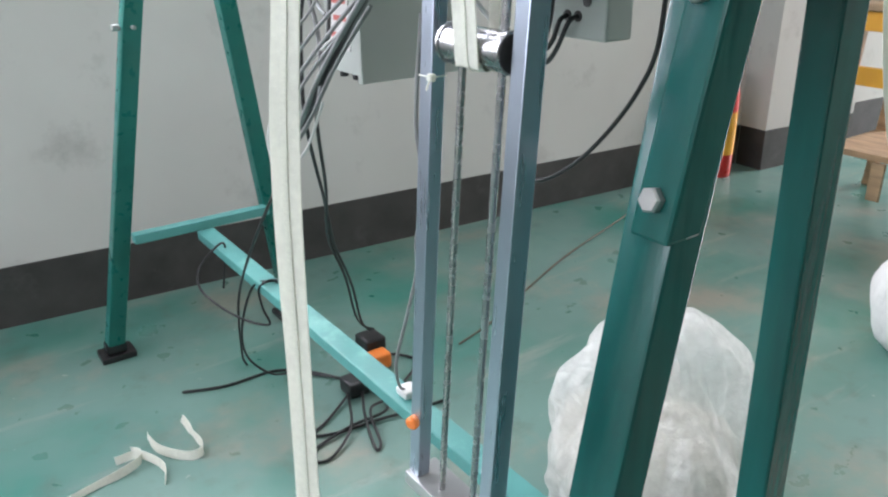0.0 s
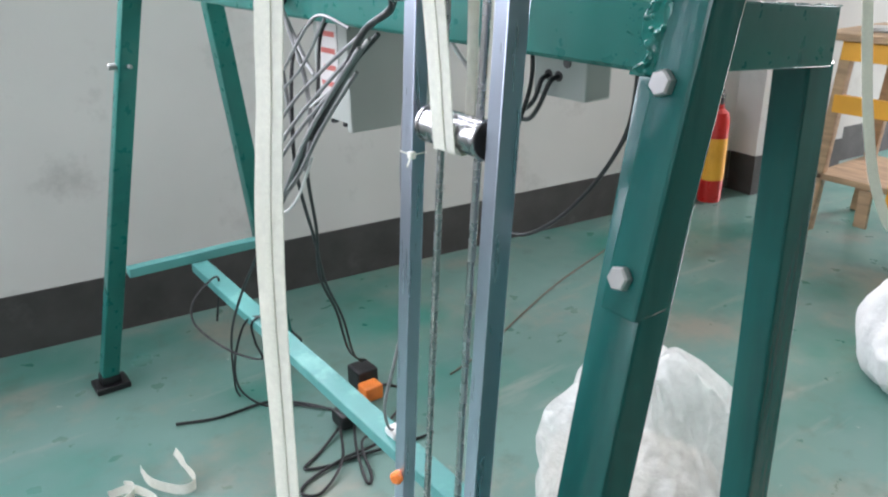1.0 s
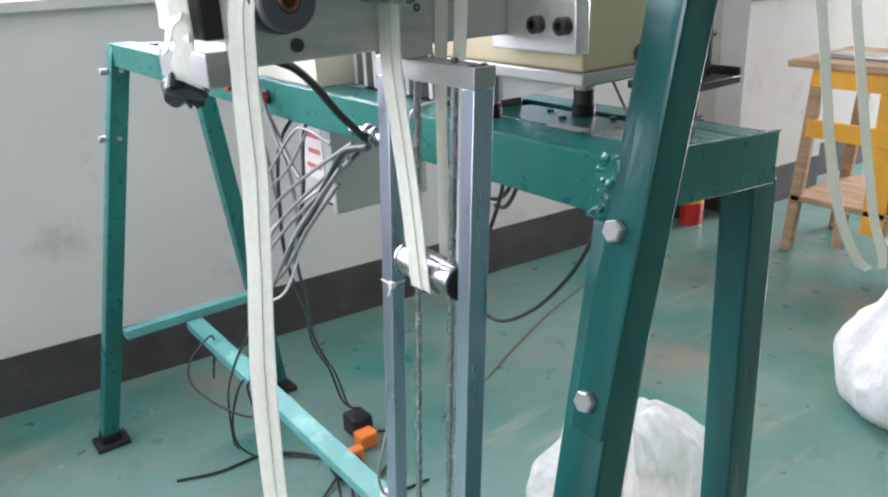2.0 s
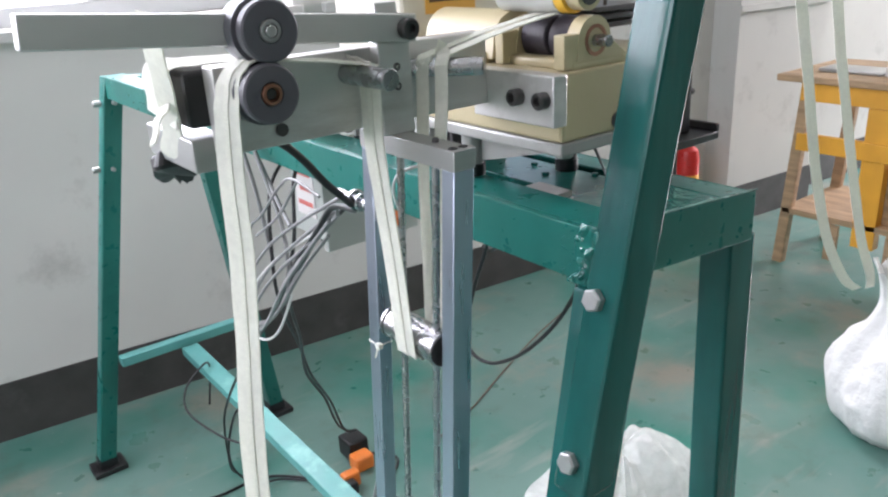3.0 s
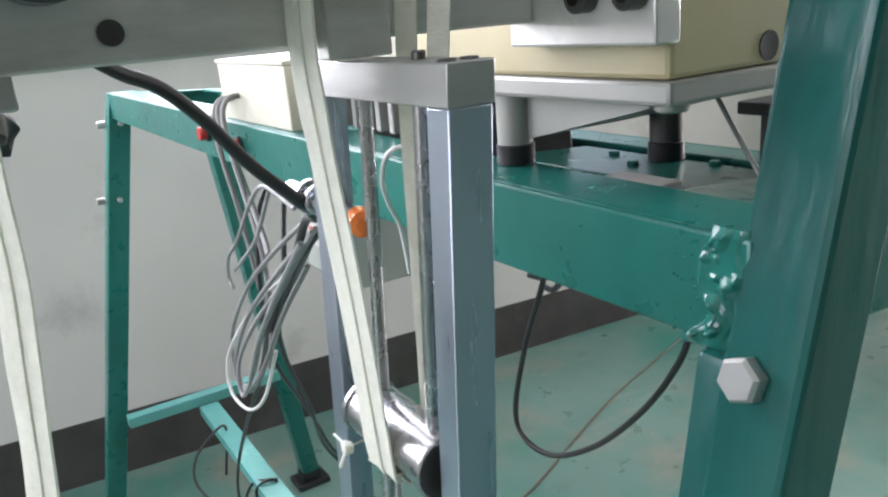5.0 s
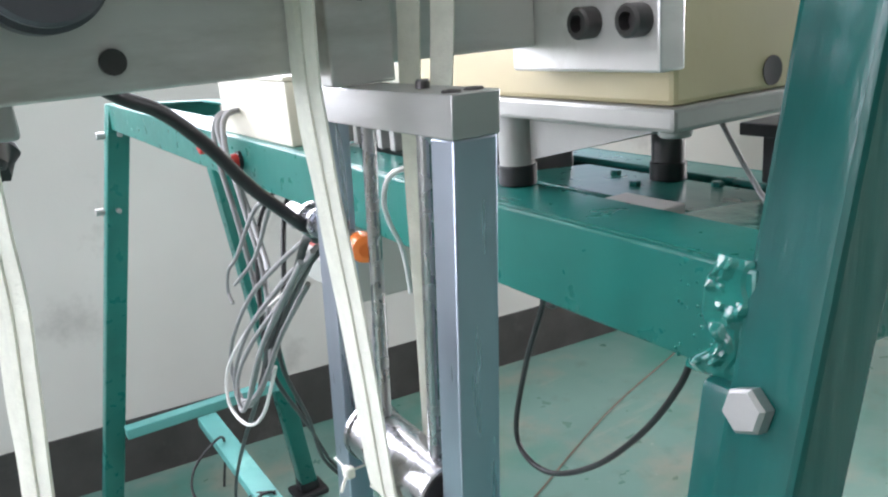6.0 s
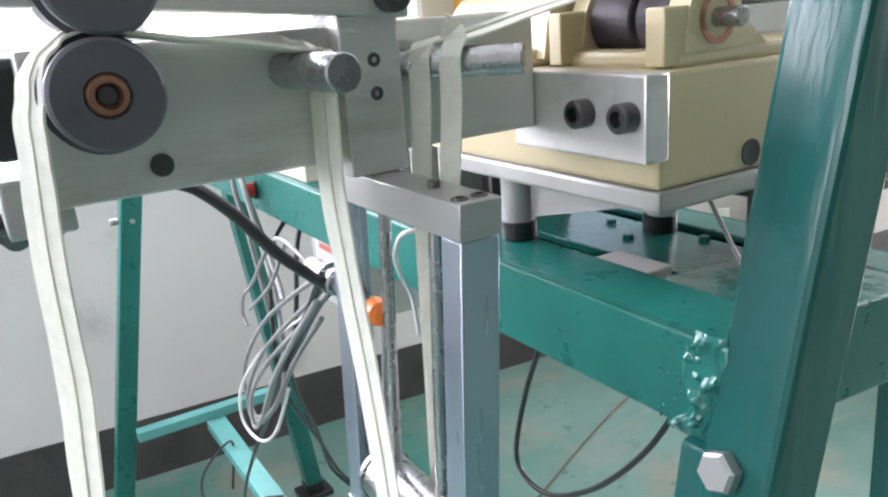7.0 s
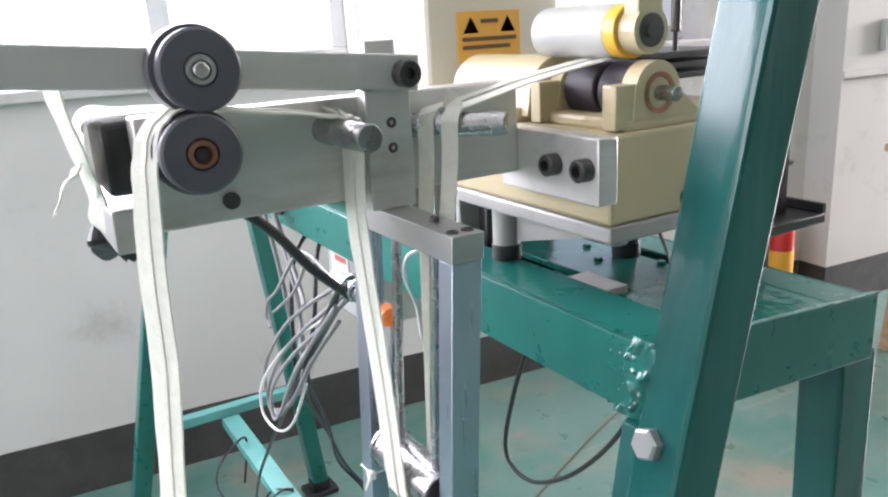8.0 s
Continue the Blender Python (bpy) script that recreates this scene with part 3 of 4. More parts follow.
# ---------------------------------------------------------------- dancer frame and rollers
def dancer_frame():
    fr = thing("dancer_frame", (-0.09, 0.06, 0.42), "upright bare-steel frame with two guide rods and a sliding take-up roller", "tension frame")
    lean = Matrix(((1, 0, LX, -LX * 0.945), (0, 1, LY, -LY * 0.945), (0, 0, 1, 0), (0, 0, 0, 1)))
    X0, X1 = -0.0912, -0.0748

    def piece(name, bm, material, parent, label=""):
        bmesh.ops.transform(bm, matrix=lean, verts=bm.verts[:])
        return part(name, bm, material, parent, label)

    bm = B()
    bx(bm, X0, X1, 0.017, 0.030, 0.43, 0.936, 0.0008)
    piece("post", bm, "steel_post", fr)
    bm = B()
    bx(bm, X0, X0 + 0.012, 0.112, 0.126, 0.43, 0.936, 0.0008)
    piece("post", bm, "steel_post", fr)
    bm = B()
    bx(bm, X0 - 0.0006, X1 + 0.0006, 0.0164, 0.1268, 0.936, 0.9495, 0.0006)
    cap = piece("top_bar", bm, "steel", fr)
    for x in (-0.0872, -0.0790):
        bm = B()
        ring(bm, (x, 0.0235, 0.9485), (0, 0, 1), 0.0018, 0.0032, 0.0016, 16)
        piece("screw", bm, "dark_steel", cap)
    bm = B()
    bx(bm, X0 - 0.004, X1 + 0.012, 0.016, 0.127, 0.418, 0.43, 0.0006)
    piece("bottom_plate", bm, "steel", fr)
    for y in (0.088, 0.047):
        bm = B()
        rod(bm, (-0.083, y, 0.43), (-0.083, y, 0.936), 0.0028, seg=16)
        piece("guide_rod", bm, "chrome", fr)
    bm = B()
    rod(bm, (-0.083, 0.047, 0.949), (-0.083, 0.047, 0.9525), 0.0024, seg=14)
    piece("rod_end", bm, "dark_steel", fr)
    bm = B()
    lathe(bm, (DX, 0.0425, DZ), (0, 1, 0), [(0, 0), (0, 0.0128), (0.0008, 0.0136), (0.003, 0.0136), (0.003, 0.0126), (0.062, 0.0126), (0.062, 0.0136), (0.0645, 0.0136), (0.0655, 0.0128), (0.0655, 0)], 40)
    ro = part("take_up_roller", bm, "chrome", fr, "dark polished steel take-up roller")
    bm = B()
    lathe(bm, (DX, 0.0423, DZ), (0, -1, 0), [(0, 0.0122), (0.0004, 0.0122), (0.0004, 0.0)], 32)
    part("end_face", bm, "dark_steel", ro)
    bm = B()
    bx(bm, X0 - 0.0028, X0 + 0.002, 0.1085, 0.1145, 0.773, 0.7785, 0.0012)
    bx(bm, X0 - 0.0008, X0 + 0.0126, 0.1112, 0.1268, 0.7752, 0.7762, 0.0003)
    rod(bm, (X0 - 0.002, 0.111, 0.774), (X0 - 0.006, 0.109, 0.768), 0.0008, seg=6)
    piece("thread_knot", bm, "tape", fr, "white thread knotted round the post")
    bm = B()
    lathe(bm, (X0, 0.119, 0.487), (-1, -0.5, 0), [(0, 0.0055), (0.006, 0.006), (0.008, 0.004), (0.0083, 0)], 20)
    piece("lamp_lens", bm, "amber", fr, "amber sensor lens")


LX, LY = 0.03, -0.05
DX = -0.0885
DZ = 0.80
dancer_frame()


def sensor():
    s = thing("photo_sensor", (-0.09, 0.12, 0.885), "silver tubular photo sensor with an amber lens", "sensor")
    bm = B()
    rod(bm, (-0.082, 0.185, 0.886), (-0.084, 0.108, 0.885), 0.0045)
    part("body", bm, "chrome", s)
    bm = B()
    lathe(bm, (-0.084, 0.1055, 0.885), (-0.25, -0.95, 0), [(0, 0.0056), (0.008, 0.006), (0.0098, 0.0054), (0.011, 0.003), (0.0112, 0)], 20)
    part("lens", bm, "amber", s, "amber plastic lens")
    bm = B()
    ring(bm, (-0.0822, 0.160, 0.886), (0, -1, 0), 0.004, 0.0085, 0.0052)
    ring(bm, (-0.0822, 0.150, 0.886), (0, -1, 0), 0.003, 0.0075, 0.0052)
    part("lock_nut", bm, "chrome", s)


sensor()


def roller_arm():
    a = thing("roller_bracket", (-0.1, 0.1, 0.98), "ground steel bracket bar carrying rubber feed rollers and guide shafts", "feed bracket")
    bm = B()
    bx(bm, -0.206, 0.004, 0.095, 0.112, 0.956, 1.009, 0.0012)
    part("main_bar", bm, "steel_plate", a)
    bm = B()
    ribbon(bm, [(-0.17, 0.135, 1.0085), (-0.2, 0.14, 1.0095), (-0.219, 0.145, 1.008), (-0.2235, 0.147, 0.995), (-0.222, 0.15, 0.975)], (0, 1, 0), 0.05, 0.0006, wave=0.002, seed=7)
    part("dust_sheet", bm, "tape", a, "white sheet folded over the motor")
    bm = B()
    bx(bm, 0.004, 0.0175, 0.0255, 0.112, 0.9455, 0.9815, 0.0012)
    part("clamp_plate", bm, "steel_plate", a)
    for y in (0.0605, 0.0345):
        socket_screw(a, (0.004, y, 0.9645), (-1, 0, 0))
    # upright block and the swinging upper bar
    bm = B()
    bx(bm, -0.097, -0.071, 0.085, 0.096, 0.95, 1.012, 0.001)
    bx(bm, -0.09, -0.072, 0.096, 0.106, 1.0, 1.036, 0.001)
    blk = part("upright_block", bm, "steel_plate", a)
    for z in (0.982, 0.995):
        bm = B()
        ring(bm, (-0.083, 0.0855, z), (0, -1, 0), 0.0012, 0.0028, 0.0012, 14)
        part("screw_hole", bm, "dark_steel", blk)
    bm = B()
    m = Matrix.Translation((-0.08, 0, 1.02)) @ Matrix.Rotation(radians(5), 4, "Y")
    bx(bm, -0.225, 0.014, 0.083, 0.095, -0.009, 0.009, 0.001, m)
    part("upper_bar", bm, "steel_plate", a)
    bm = B()
    lathe(bm, (-0.075, 0.083, 1.019), (0, -1, 0), [(0, 0.007), (0.006, 0.007), (0.007, 0.006), (0.007, 0.003), (0.004, 0.003), (0.004, 0)], 24)
    part("pivot_screw", bm, "dark_steel", a)
    bm = B()
    bx(bm, -0.218, -0.172, 0.1125, 0.158, 0.972, 1.0065, 0.003)
    part("drive_motor", bm, "black", a, "black square drive motor")
    bm = B()
    bx(bm, -0.219, -0.196, 0.113, 0.2, 0.944, 0.9655, 0.0015)
    br = part("side_bracket", bm, "steel", a)
    bm = B()
    lathe(bm, (-0.208, 0.185, 0.941), (-0.35, -0.45, -0.8), [(-0.012, 0.004), (0, 0.006), (0, 0.0135), (0.002, 0.0152), (0.011, 0.0152), (0.013, 0.0135), (0.013, 0)], 40)
    for v in bm.verts:
        o = v.co - Vector((-0.208, 0.185, 0.941))
        if o.length > 0.011:
            v.co = Vector((-0.208, 0.185, 0.941)) + o * (1 + 0.14 * math.cos(5 * math.atan2(o.y, o.x)))
    part("star_knob", bm, "black", br, "black five-lobed clamping knob")
    bm = B()
    lathe(bm, (-0.167, 0.0945, 0.966), (0, -1, 0), [(0, 0.0042), (0.0012, 0.0042), (0.0012, 0.003), (0.0006, 0.0)], 20)
    part("plug", bm, "dark_steel", a)
    for name, z, r, rx in (("lower_roller", 0.9942, 0.0174, -0.185), ("upper_roller", 1.0290, 0.0174, -0.181)):
        bm = B()
        lathe(bm, (rx, 0.062, z), (0, 1, 0), [(0.002, 0.006), (0, 0.0072), (0, r - 0.0012), (0.001, r), (0.0075, r), (0.008, r - 0.0015), (0.0105, r - 0.0015), (0.011, r + 0.0016), (0.0285, r + 0.0016), (0.0295, r), (0.0295, 0)], 56)
        ro = part(name, bm, "roller_face", a, "dark grey polymer roller")
        bm = B()
        lathe(bm, (rx, 0.0645, z), (0, -1, 0), [(0, 0.0068), (0.0022, 0.0064), (0.0034, 0.0058), (0.0034, 0.0042), (0, 0.004), (0, 0)], 32)
        part("hub", bm, "copper" if name == "lower_roller" else "steel", ro)
        bm = B()
        rod(bm, (rx, 0.0605 if name == "upper_roller" else 0.063, z), (rx, 0.095, z), 0.0034)
        part("axle", bm, "dark_steel" if name == "lower_roller" else "steel", ro)
    for tip, root, r in (((-0.114, 0.046, 0.994), (-0.116, 0.096, 0.994), 0.0068), ((-0.03, 0.058, 0.991), (-0.0685, 0.0965, 0.991), 0.0063)):
        bm = B()
        rod(bm, tip, root, r)
        part("guide_shaft", bm, "chrome", a, "polished steel guide shaft")


roller_arm()


# ---------------------------------------------------------------- white zip tape
def tape(name, runs, label):
    tp = thing(name, runs[0][0][0], label, "zip tape")
    for pts, wide, width, split in runs:
        if split:
            for lo, hi in ((-0.5, -0.1), (0.1, 0.5)):
                bm = B()
                ribbon(bm, pts, wide, width, lo=lo, hi=hi)
                part("tape_half", bm, "tape", tp)
        else:
            bm = B()
            ribbon(bm, pts, wide, width, wave=0.0012, seed=width * 999 + pts[0][0])
            strip = part("tape_strip", bm, "tape", tp)
            bm = B()
            ribbon(bm, pts, wide, width, thick=0.0024, lo=-0.1, hi=0.1, wave=0.0012, seed=width * 999 + pts[0][0])
            part("coil", bm, "tape_chain", strip, "woven zip coil")
    return tp


Y = (0, 1, 0)
R1 = 0.0198


def tapes():
    c = Vector((-0.185, 0.079, 0.9942))
    wrap = [tuple(c + Vector((-math.sin(radians(a)) * R1, 0, math.cos(radians(a)) * R1))) for a in (0, 30, 60, 90)]
    hang = [(-0.2085, 0.08, 0.97), (-0.2115, 0.08, 0.9), (-0.2165, 0.08, 0.84), (-0.2265, 0.079, 0.75), (-0.231, 0.08, 0.6), (-0.234, 0.082, 0.45), (-0.238, 0.085, 0.28), (-0.25, 0.09, 0.12), (-0.28, 0.1, 0.03), (-0.34, 0.14, 0.012)]
    ways = [Y, (-0.1, 1, 0), (-0.22, 0.95, 0), (-0.32, 0.9, 0), (-0.38, 0.9, 0), (-0.42, 0.9, 0), (-0.36, 0.9, 0), (-0.46, 0.88, 0), (-0.36, 0.9, 0), (-0.42, 0.9, 0), (-0.4, 0.9, 0), (-0.4, 0.9, 0), (-0.4, 1, 0), (-0.4, 1, 0)]
    r = 0.0137
    d = Vector((DX, 0.073, DZ))
    under = [tuple(d + Vector((-math.cos(radians(a)) * r, 0, -math.sin(radians(a)) * r))) for a in (0, 35, 70, 105, 140, 175)]
    s = Vector((-0.114, 0.0815, 0.994))
    over = [tuple(s + Vector((math.sin(radians(a)) * 0.0079, 0, math.cos(radians(a)) * 0.0079))) for a in (-10, 20, 45, 65)]
    out_run = [(-0.185, 0.079, 1.0132), (-0.15, 0.079, 1.008), *over, (-0.1085, 0.081, 0.96), (-0.1065, 0.077, 0.90), *under]
    q = Vector((-0.053, 0.081, 0.991))
    side, ax = Vector((0.87, 0.5, 0)), (-0.5, 0.87, 0)
    top = [tuple(q + side * math.sin(radians(a)) * 0.0088 + Vector((0, 0, math.cos(radians(a)) * 0.0085))) for a in (-88, -66, -44, -22, -4)]
    rise = [under[-1], (-0.0715, 0.073, DZ + 0.05), (-0.066, 0.0755, 0.93), (-0.0615, 0.0765, 0.972)]
    tape("zip_tape", [(wrap + hang, ways, 0.0205, False), (out_run, Y, 0.024, False),
                      (rise + top + [(-0.034, 0.0855, 1.0022), (-0.008, 0.0845, 1.0078), (0.02, 0.0805, 1.0132), (0.05, 0.076, 1.0182)],
                       [Y, (-0.15, 1, 0), (-0.35, 0.93, 0), ax] + [ax] * 4 + [(-0.42, 0.9, 0), (-0.3, 0.95, 0), (-0.15, 1, 0), Y, Y], 0.0235, True)],
         "white woven zip tape threaded over rollers and hanging down")


tapes()


# ---------------------------------------------------------------- tape machine
def arch(bm, x0, x1, y0, y1, z0, cx, cz, r, seg=16):
    """A bearing housing: a block with a rounded top of radius r about (cx, cz), thick from y0 to y1."""
    pts = [(x0, z0), (x1, z0), (x1, cz)] if x1 - cx < r + 1e-4 else [(x0, z0), (x1, z0)]
    pts = [(x0, z0), (x1, z0)]
    pts += [(cx + r * math.cos(a), cz + r * math.sin(a)) for a in [math.pi * k / seg for k in range(seg + 1)]]
    va = [bm.verts.new((x, y0, z)) for x, z in pts]
    vb = [bm.verts.new((x, y1, z)) for x, z in pts]
    bm.faces.new(va)
    bm.faces.new(vb)
    for k in range(len(pts)):
        k2 = (k + 1) % len(pts)
        bm.faces.new((va[k], va[k2], vb[k2], vb[k]))
    return bm


def machine():
    m = thing("tape_machine", (0.1, 0.15, H), "cream-enamelled cast machine on a grey base with rollers on top", "machine")
    bm = B()
    bx(bm, 0.0165, 0.152, 0.03, 0.2, 0.921, 0.931, 0.002)
    part("base_plate", bm, "base_grey", m)
    bm = B()
    web = [[bm.verts.new((x, y, z)) for y, z in ((0.06, 0.9208), (0.144, 0.9208), (0.144, 0.896), (0.06, 0.9165))] for x in (0.037, 0.12)]
    bm.faces.new(web[0])
    bm.faces.new(web[1][::-1])
    for k in range(4):
        bm.faces.new((web[0][k], web[1][k], web[1][k - 1], web[0][k - 1]))
    bmesh.ops.recalc_face_normals(bm, faces=bm.faces[:])
    part("web", bm, "base_grey", m)
    bm = B()
    bx(bm, 0.018, 0.15, 0.0315, 0.24, 0.931, 0.981, 0.0025, seg=2)
    bx(bm, 0.03, 0.145, 0.034, 0.105, 0.9805, 0.988, 0.0025, seg=2)
    body = part("body", bm, "cream", m)
    bm = B()
    lathe(bm, (0.077, 0.0318, 0.939), (0, -1, 0), [(0, 0.0062), (0.0008, 0.0062), (0.0008, 0.005), (0.0004, 0)], 24)
    part("bore", bm, "black", body)
    for x, y, zf in ((0.036, 0.155, H), (0.128, 0.133, H - 0.0112)):
        bm = B()
        rod(bm, (x, y, zf + 0.01), (x, y, 0.922), 0.0095)
        leg = part("leg_pillar", bm, "base_grey" if zf == H else "dark_steel", m)
        bm = B()
        rod(bm, (x, y, zf), (x, y, zf + 0.011), 0.0105)
        part("foot", bm, "black", leg)
    bm = B()
    lathe(bm, (0.032, 0.043, 0.922), (0, 0, -1), [(0, 0.007), (0.004, 0.007), (0.005, 0.006), (0.005, 0)], 20)
    part("levelling_screw", bm, "base_grey", m)
    # bearing blocks and spindle
    for y0, y1, r in ((0.034, 0.0455, 0.0168), (0.098, 0.108, 0.0155)):
        bm = B()
        arch(bm, 0.036, 0.088, y0, y1, 0.987, 0.054, 1.0005, r)
        bx(bm, 0.0235, 0.043, y0 + 0.0005, y1 - 0.0005, 0.982, 1.006, 0.001)
        part("bearing_block", bm, "cream", m)
    bm = B()
    lathe(bm, (0.055, 0.0342, 1.0), (0, -1, 0), [(0, 0.0112), (0.0008, 0.0112), (0.0008, 0.0085), (-0.002, 0.008), (-0.002, 0)], 28)
    part("bearing_cap", bm, "copper", m)
    bm = B()
    rod(bm, (0.055, 0.021, 1.0), (0.055, 0.1, 1.0), 0.0042)
    part("spindle", bm, "chrome", m)
    bm = B()
    rod(bm, (0.055, 0.047, 1.0), (0.055, 0.066, 1.0), 0.0165, 0.001)
    rod(bm, (0.055, 0.070, 1.0), (0.055, 0.096, 1.0), 0.0158, 0.001)
    part("lower_drum", bm, "rubber", m)
    bm = B()
    rod(bm, (0.05, 0.058, 1.033), (0.05, 0.122, 1.033), 0.0148, 0.001)
    dr = part("pressure_drum", bm, "drum_grey", m, "grey pressure drum with an amber rim")
    bm = B()
    ring(bm, (0.05, 0.049, 1.033), (0, 1, 0), 0.0092, 0.015, 0.004, 36)
    part("rim", bm, "yellow_roll", dr, "amber plastic rim")
    bm = B()
    arch(bm, 0.0385, 0.0615, 0.036, 0.048, 1.033, 0.05, 1.033, 0.0125)
    arch(bm, 0.0385, 0.0615, 0.036, 0.048, 1.033, 0.05, 1.033, -0.0125)
    bx(bm, 0.041, 0.059, 0.0365, 0.0475, 1.038, 1.14, 0.001)
    part("drum_arm", bm, "cream", m)
    bm = B()
    lathe(bm, (0.05, 0.0362, 1.033), (0, -1, 0), [(0, 0.0088), (0.001, 0.0088), (0.001, 0.004), (0.0016, 0.004), (0.0016, 0)], 24)
    part("arm_cap", bm, "dark_steel", m)
    bm = B()
    for z in (1.003, 1.009, 1.015):
        bx(bm, 0.085, 0.15, 0.06, 0.13, z, z + 0.004, 0.001)
    part("stack_plate", bm, "dark_steel", m)
    bm = B()
    rod(bm, (0.105, 0.07, 1.03), (0.105, 0.07, 1.1), 0.003)
    rod(bm, (0.105, 0.07, 1.018), (0.105, 0.07, 1.03), 0.0016)
    part("needle_bar", bm, "dark_steel", m)
    # ivory housing behind
    bm = B()
    bx(bm, 0.03, 0.155, 0.24, 0.36, 0.931, 1.2, 0.006, seg=3)
    hs = part("housing", bm, "cabinet", m)
    bm = B()
    bx(bm, 0.056, 0.114, 0.2385, 0.2398, 1.012, 1.05, 0.0003)
    st = part("warning_sticker", bm, "sticker", hs, "orange warning sticker with two triangles")
    for x in (0.068, 0.102):
        bm = B()
        vs = [bm.verts.new(v) for v in ((x - 0.007, 0.2382, 1.034), (x + 0.007, 0.2382, 1.034), (x, 0.2382, 1.046))]
        bm.faces.new(vs)
        bmesh.ops.solidify(bm, geom=bm.faces[:], thickness=0.0004)
        part("triangle", bm, "print_dark", st)
    for z, a, b in ((1.041, 0.077, 0.093), (1.028, 0.06, 0.11), (1.022, 0.06, 0.104)):
        bm = B()
        bx(bm, a, b, 0.2381, 0.2384, z, z + 0.003)
        part("print_bar", bm, "print_dark", st)
    bm = B()
    bx(bm, 0.02, 0.1, 0.118, 0.235, 0.981, 0.99, 0.002)
    arch(bm, 0.024, 0.076, 0.112, 0.2, 0.985, 0.05, 0.996, 0.024)
    part("rear_casting", bm, "cream", m)
    for x, y in ((0.027, 0.205), (0.027, 0.225), (0.045, 0.215)):
        bm = B()
        rod(bm, (x, y, 0.99), (x, y, 0.996), 0.004, seg=14)
        part("cap_nut", bm, "base_grey", m)


machine()


def black_bracket():
    k = thing("black_bracket", (0.19, 0.06, H), "black steel bracket with a tray standing on the green stand", "bracket")
    bm = B()
    bx(bm, 0.1535, 0.202, 0.055, 0.062, 0.9035, 0.968, 0.001)
    part("upright_plate", bm, "black", k)
    bm = B()
    bx(bm, 0.143, 0.22, 0.037, 0.097, 0.897, 0.904, 0.001)
    tr = part("tray", bm, "black", k)
    bm = B()
    bx(bm, 0.216, 0.22, 0.037, 0.097, 0.904, 0.911, 0.0008)
    part("lip", bm, "black", tr)
    bm = B()
    bx(bm, 0.147, 0.176, 0.047, 0.085, H - 0.0105, 0.8975, 0.001)
    part("foot_block", bm, "black", k)
    for p, q in (((0.178, 0.056, 0.919), (0.178, 0.05, 0.919)), ((0.2015, 0.058, 0.939), (0.207, 0.058, 0.939))):
        bm = B()
        rod(bm, p, q, 0.003, seg=12)
        part("screw", bm, "dark_steel", k)


black_bracket()


# ---------------------------------------------------------------- boxes under the stand
def boxes():
    c = thing("control_box", (0.12, 0.48, 0.76), "grey sheet-metal control box hung below the stand", "control box")
    bm = B()
    bx(bm, 0.1, 0.236, 0.556, 0.66, 0.69, H - 0.044, 0.002)
    part("box", bm, "box_grey", c)
    bm = B()
    bx(bm, 0.088, 0.24, 0.543, 0.5555, 0.685, H - 0.046, 0.002)
    part("door", bm, "box_grey", c, "folded sheet-metal door")
    bm = B()
    bx(bm, 0.0985, 0.0998, 0.59, 0.645, 0.72, 0.82, 0.0004)
    lb = part("paper_label", bm, "paper", c, "paper label with red print")
    for k in range(4):
        bm = B()
        bx(bm, 0.098, 0.0984, 0.596, 0.638 - 0.008 * (k % 2), 0.735 + 0.022 * k, 0.742 + 0.022 * k)
        part("print_bar", bm, "print_red", lb)
    for y in (0.575, 0.605, 0.64):
        bm = B()
        rod(bm, (0.115, y, 0.691), (0.115, y, 0.68), 0.006, seg=14)
        part("cable_gland", bm, "black", c)
    s = thing("socket_box", (0.17, 0.24, 0.8), "pale grey socket box with cable entries below the stand", "socket box")
    bm = B()
    bx(bm, 0.178, 0.216, 0.219, 0.297, 0.7625, 0.838, 0.003)
    part("box", bm, "box_grey", s)
    for y, z in ((0.28, 0.815), (0.246, 0.8), (0.273, 0.785), (0.258, 0.785)):
        bm = B()
        lathe(bm, (0.1782, y, z), (-1, 0, 0), [(0, 0.0055), (0.0012, 0.0055), (0.0012, 0.004), (0.0004, 0)], 18)
        part("knockout", bm, "dark_steel", s)


boxes()


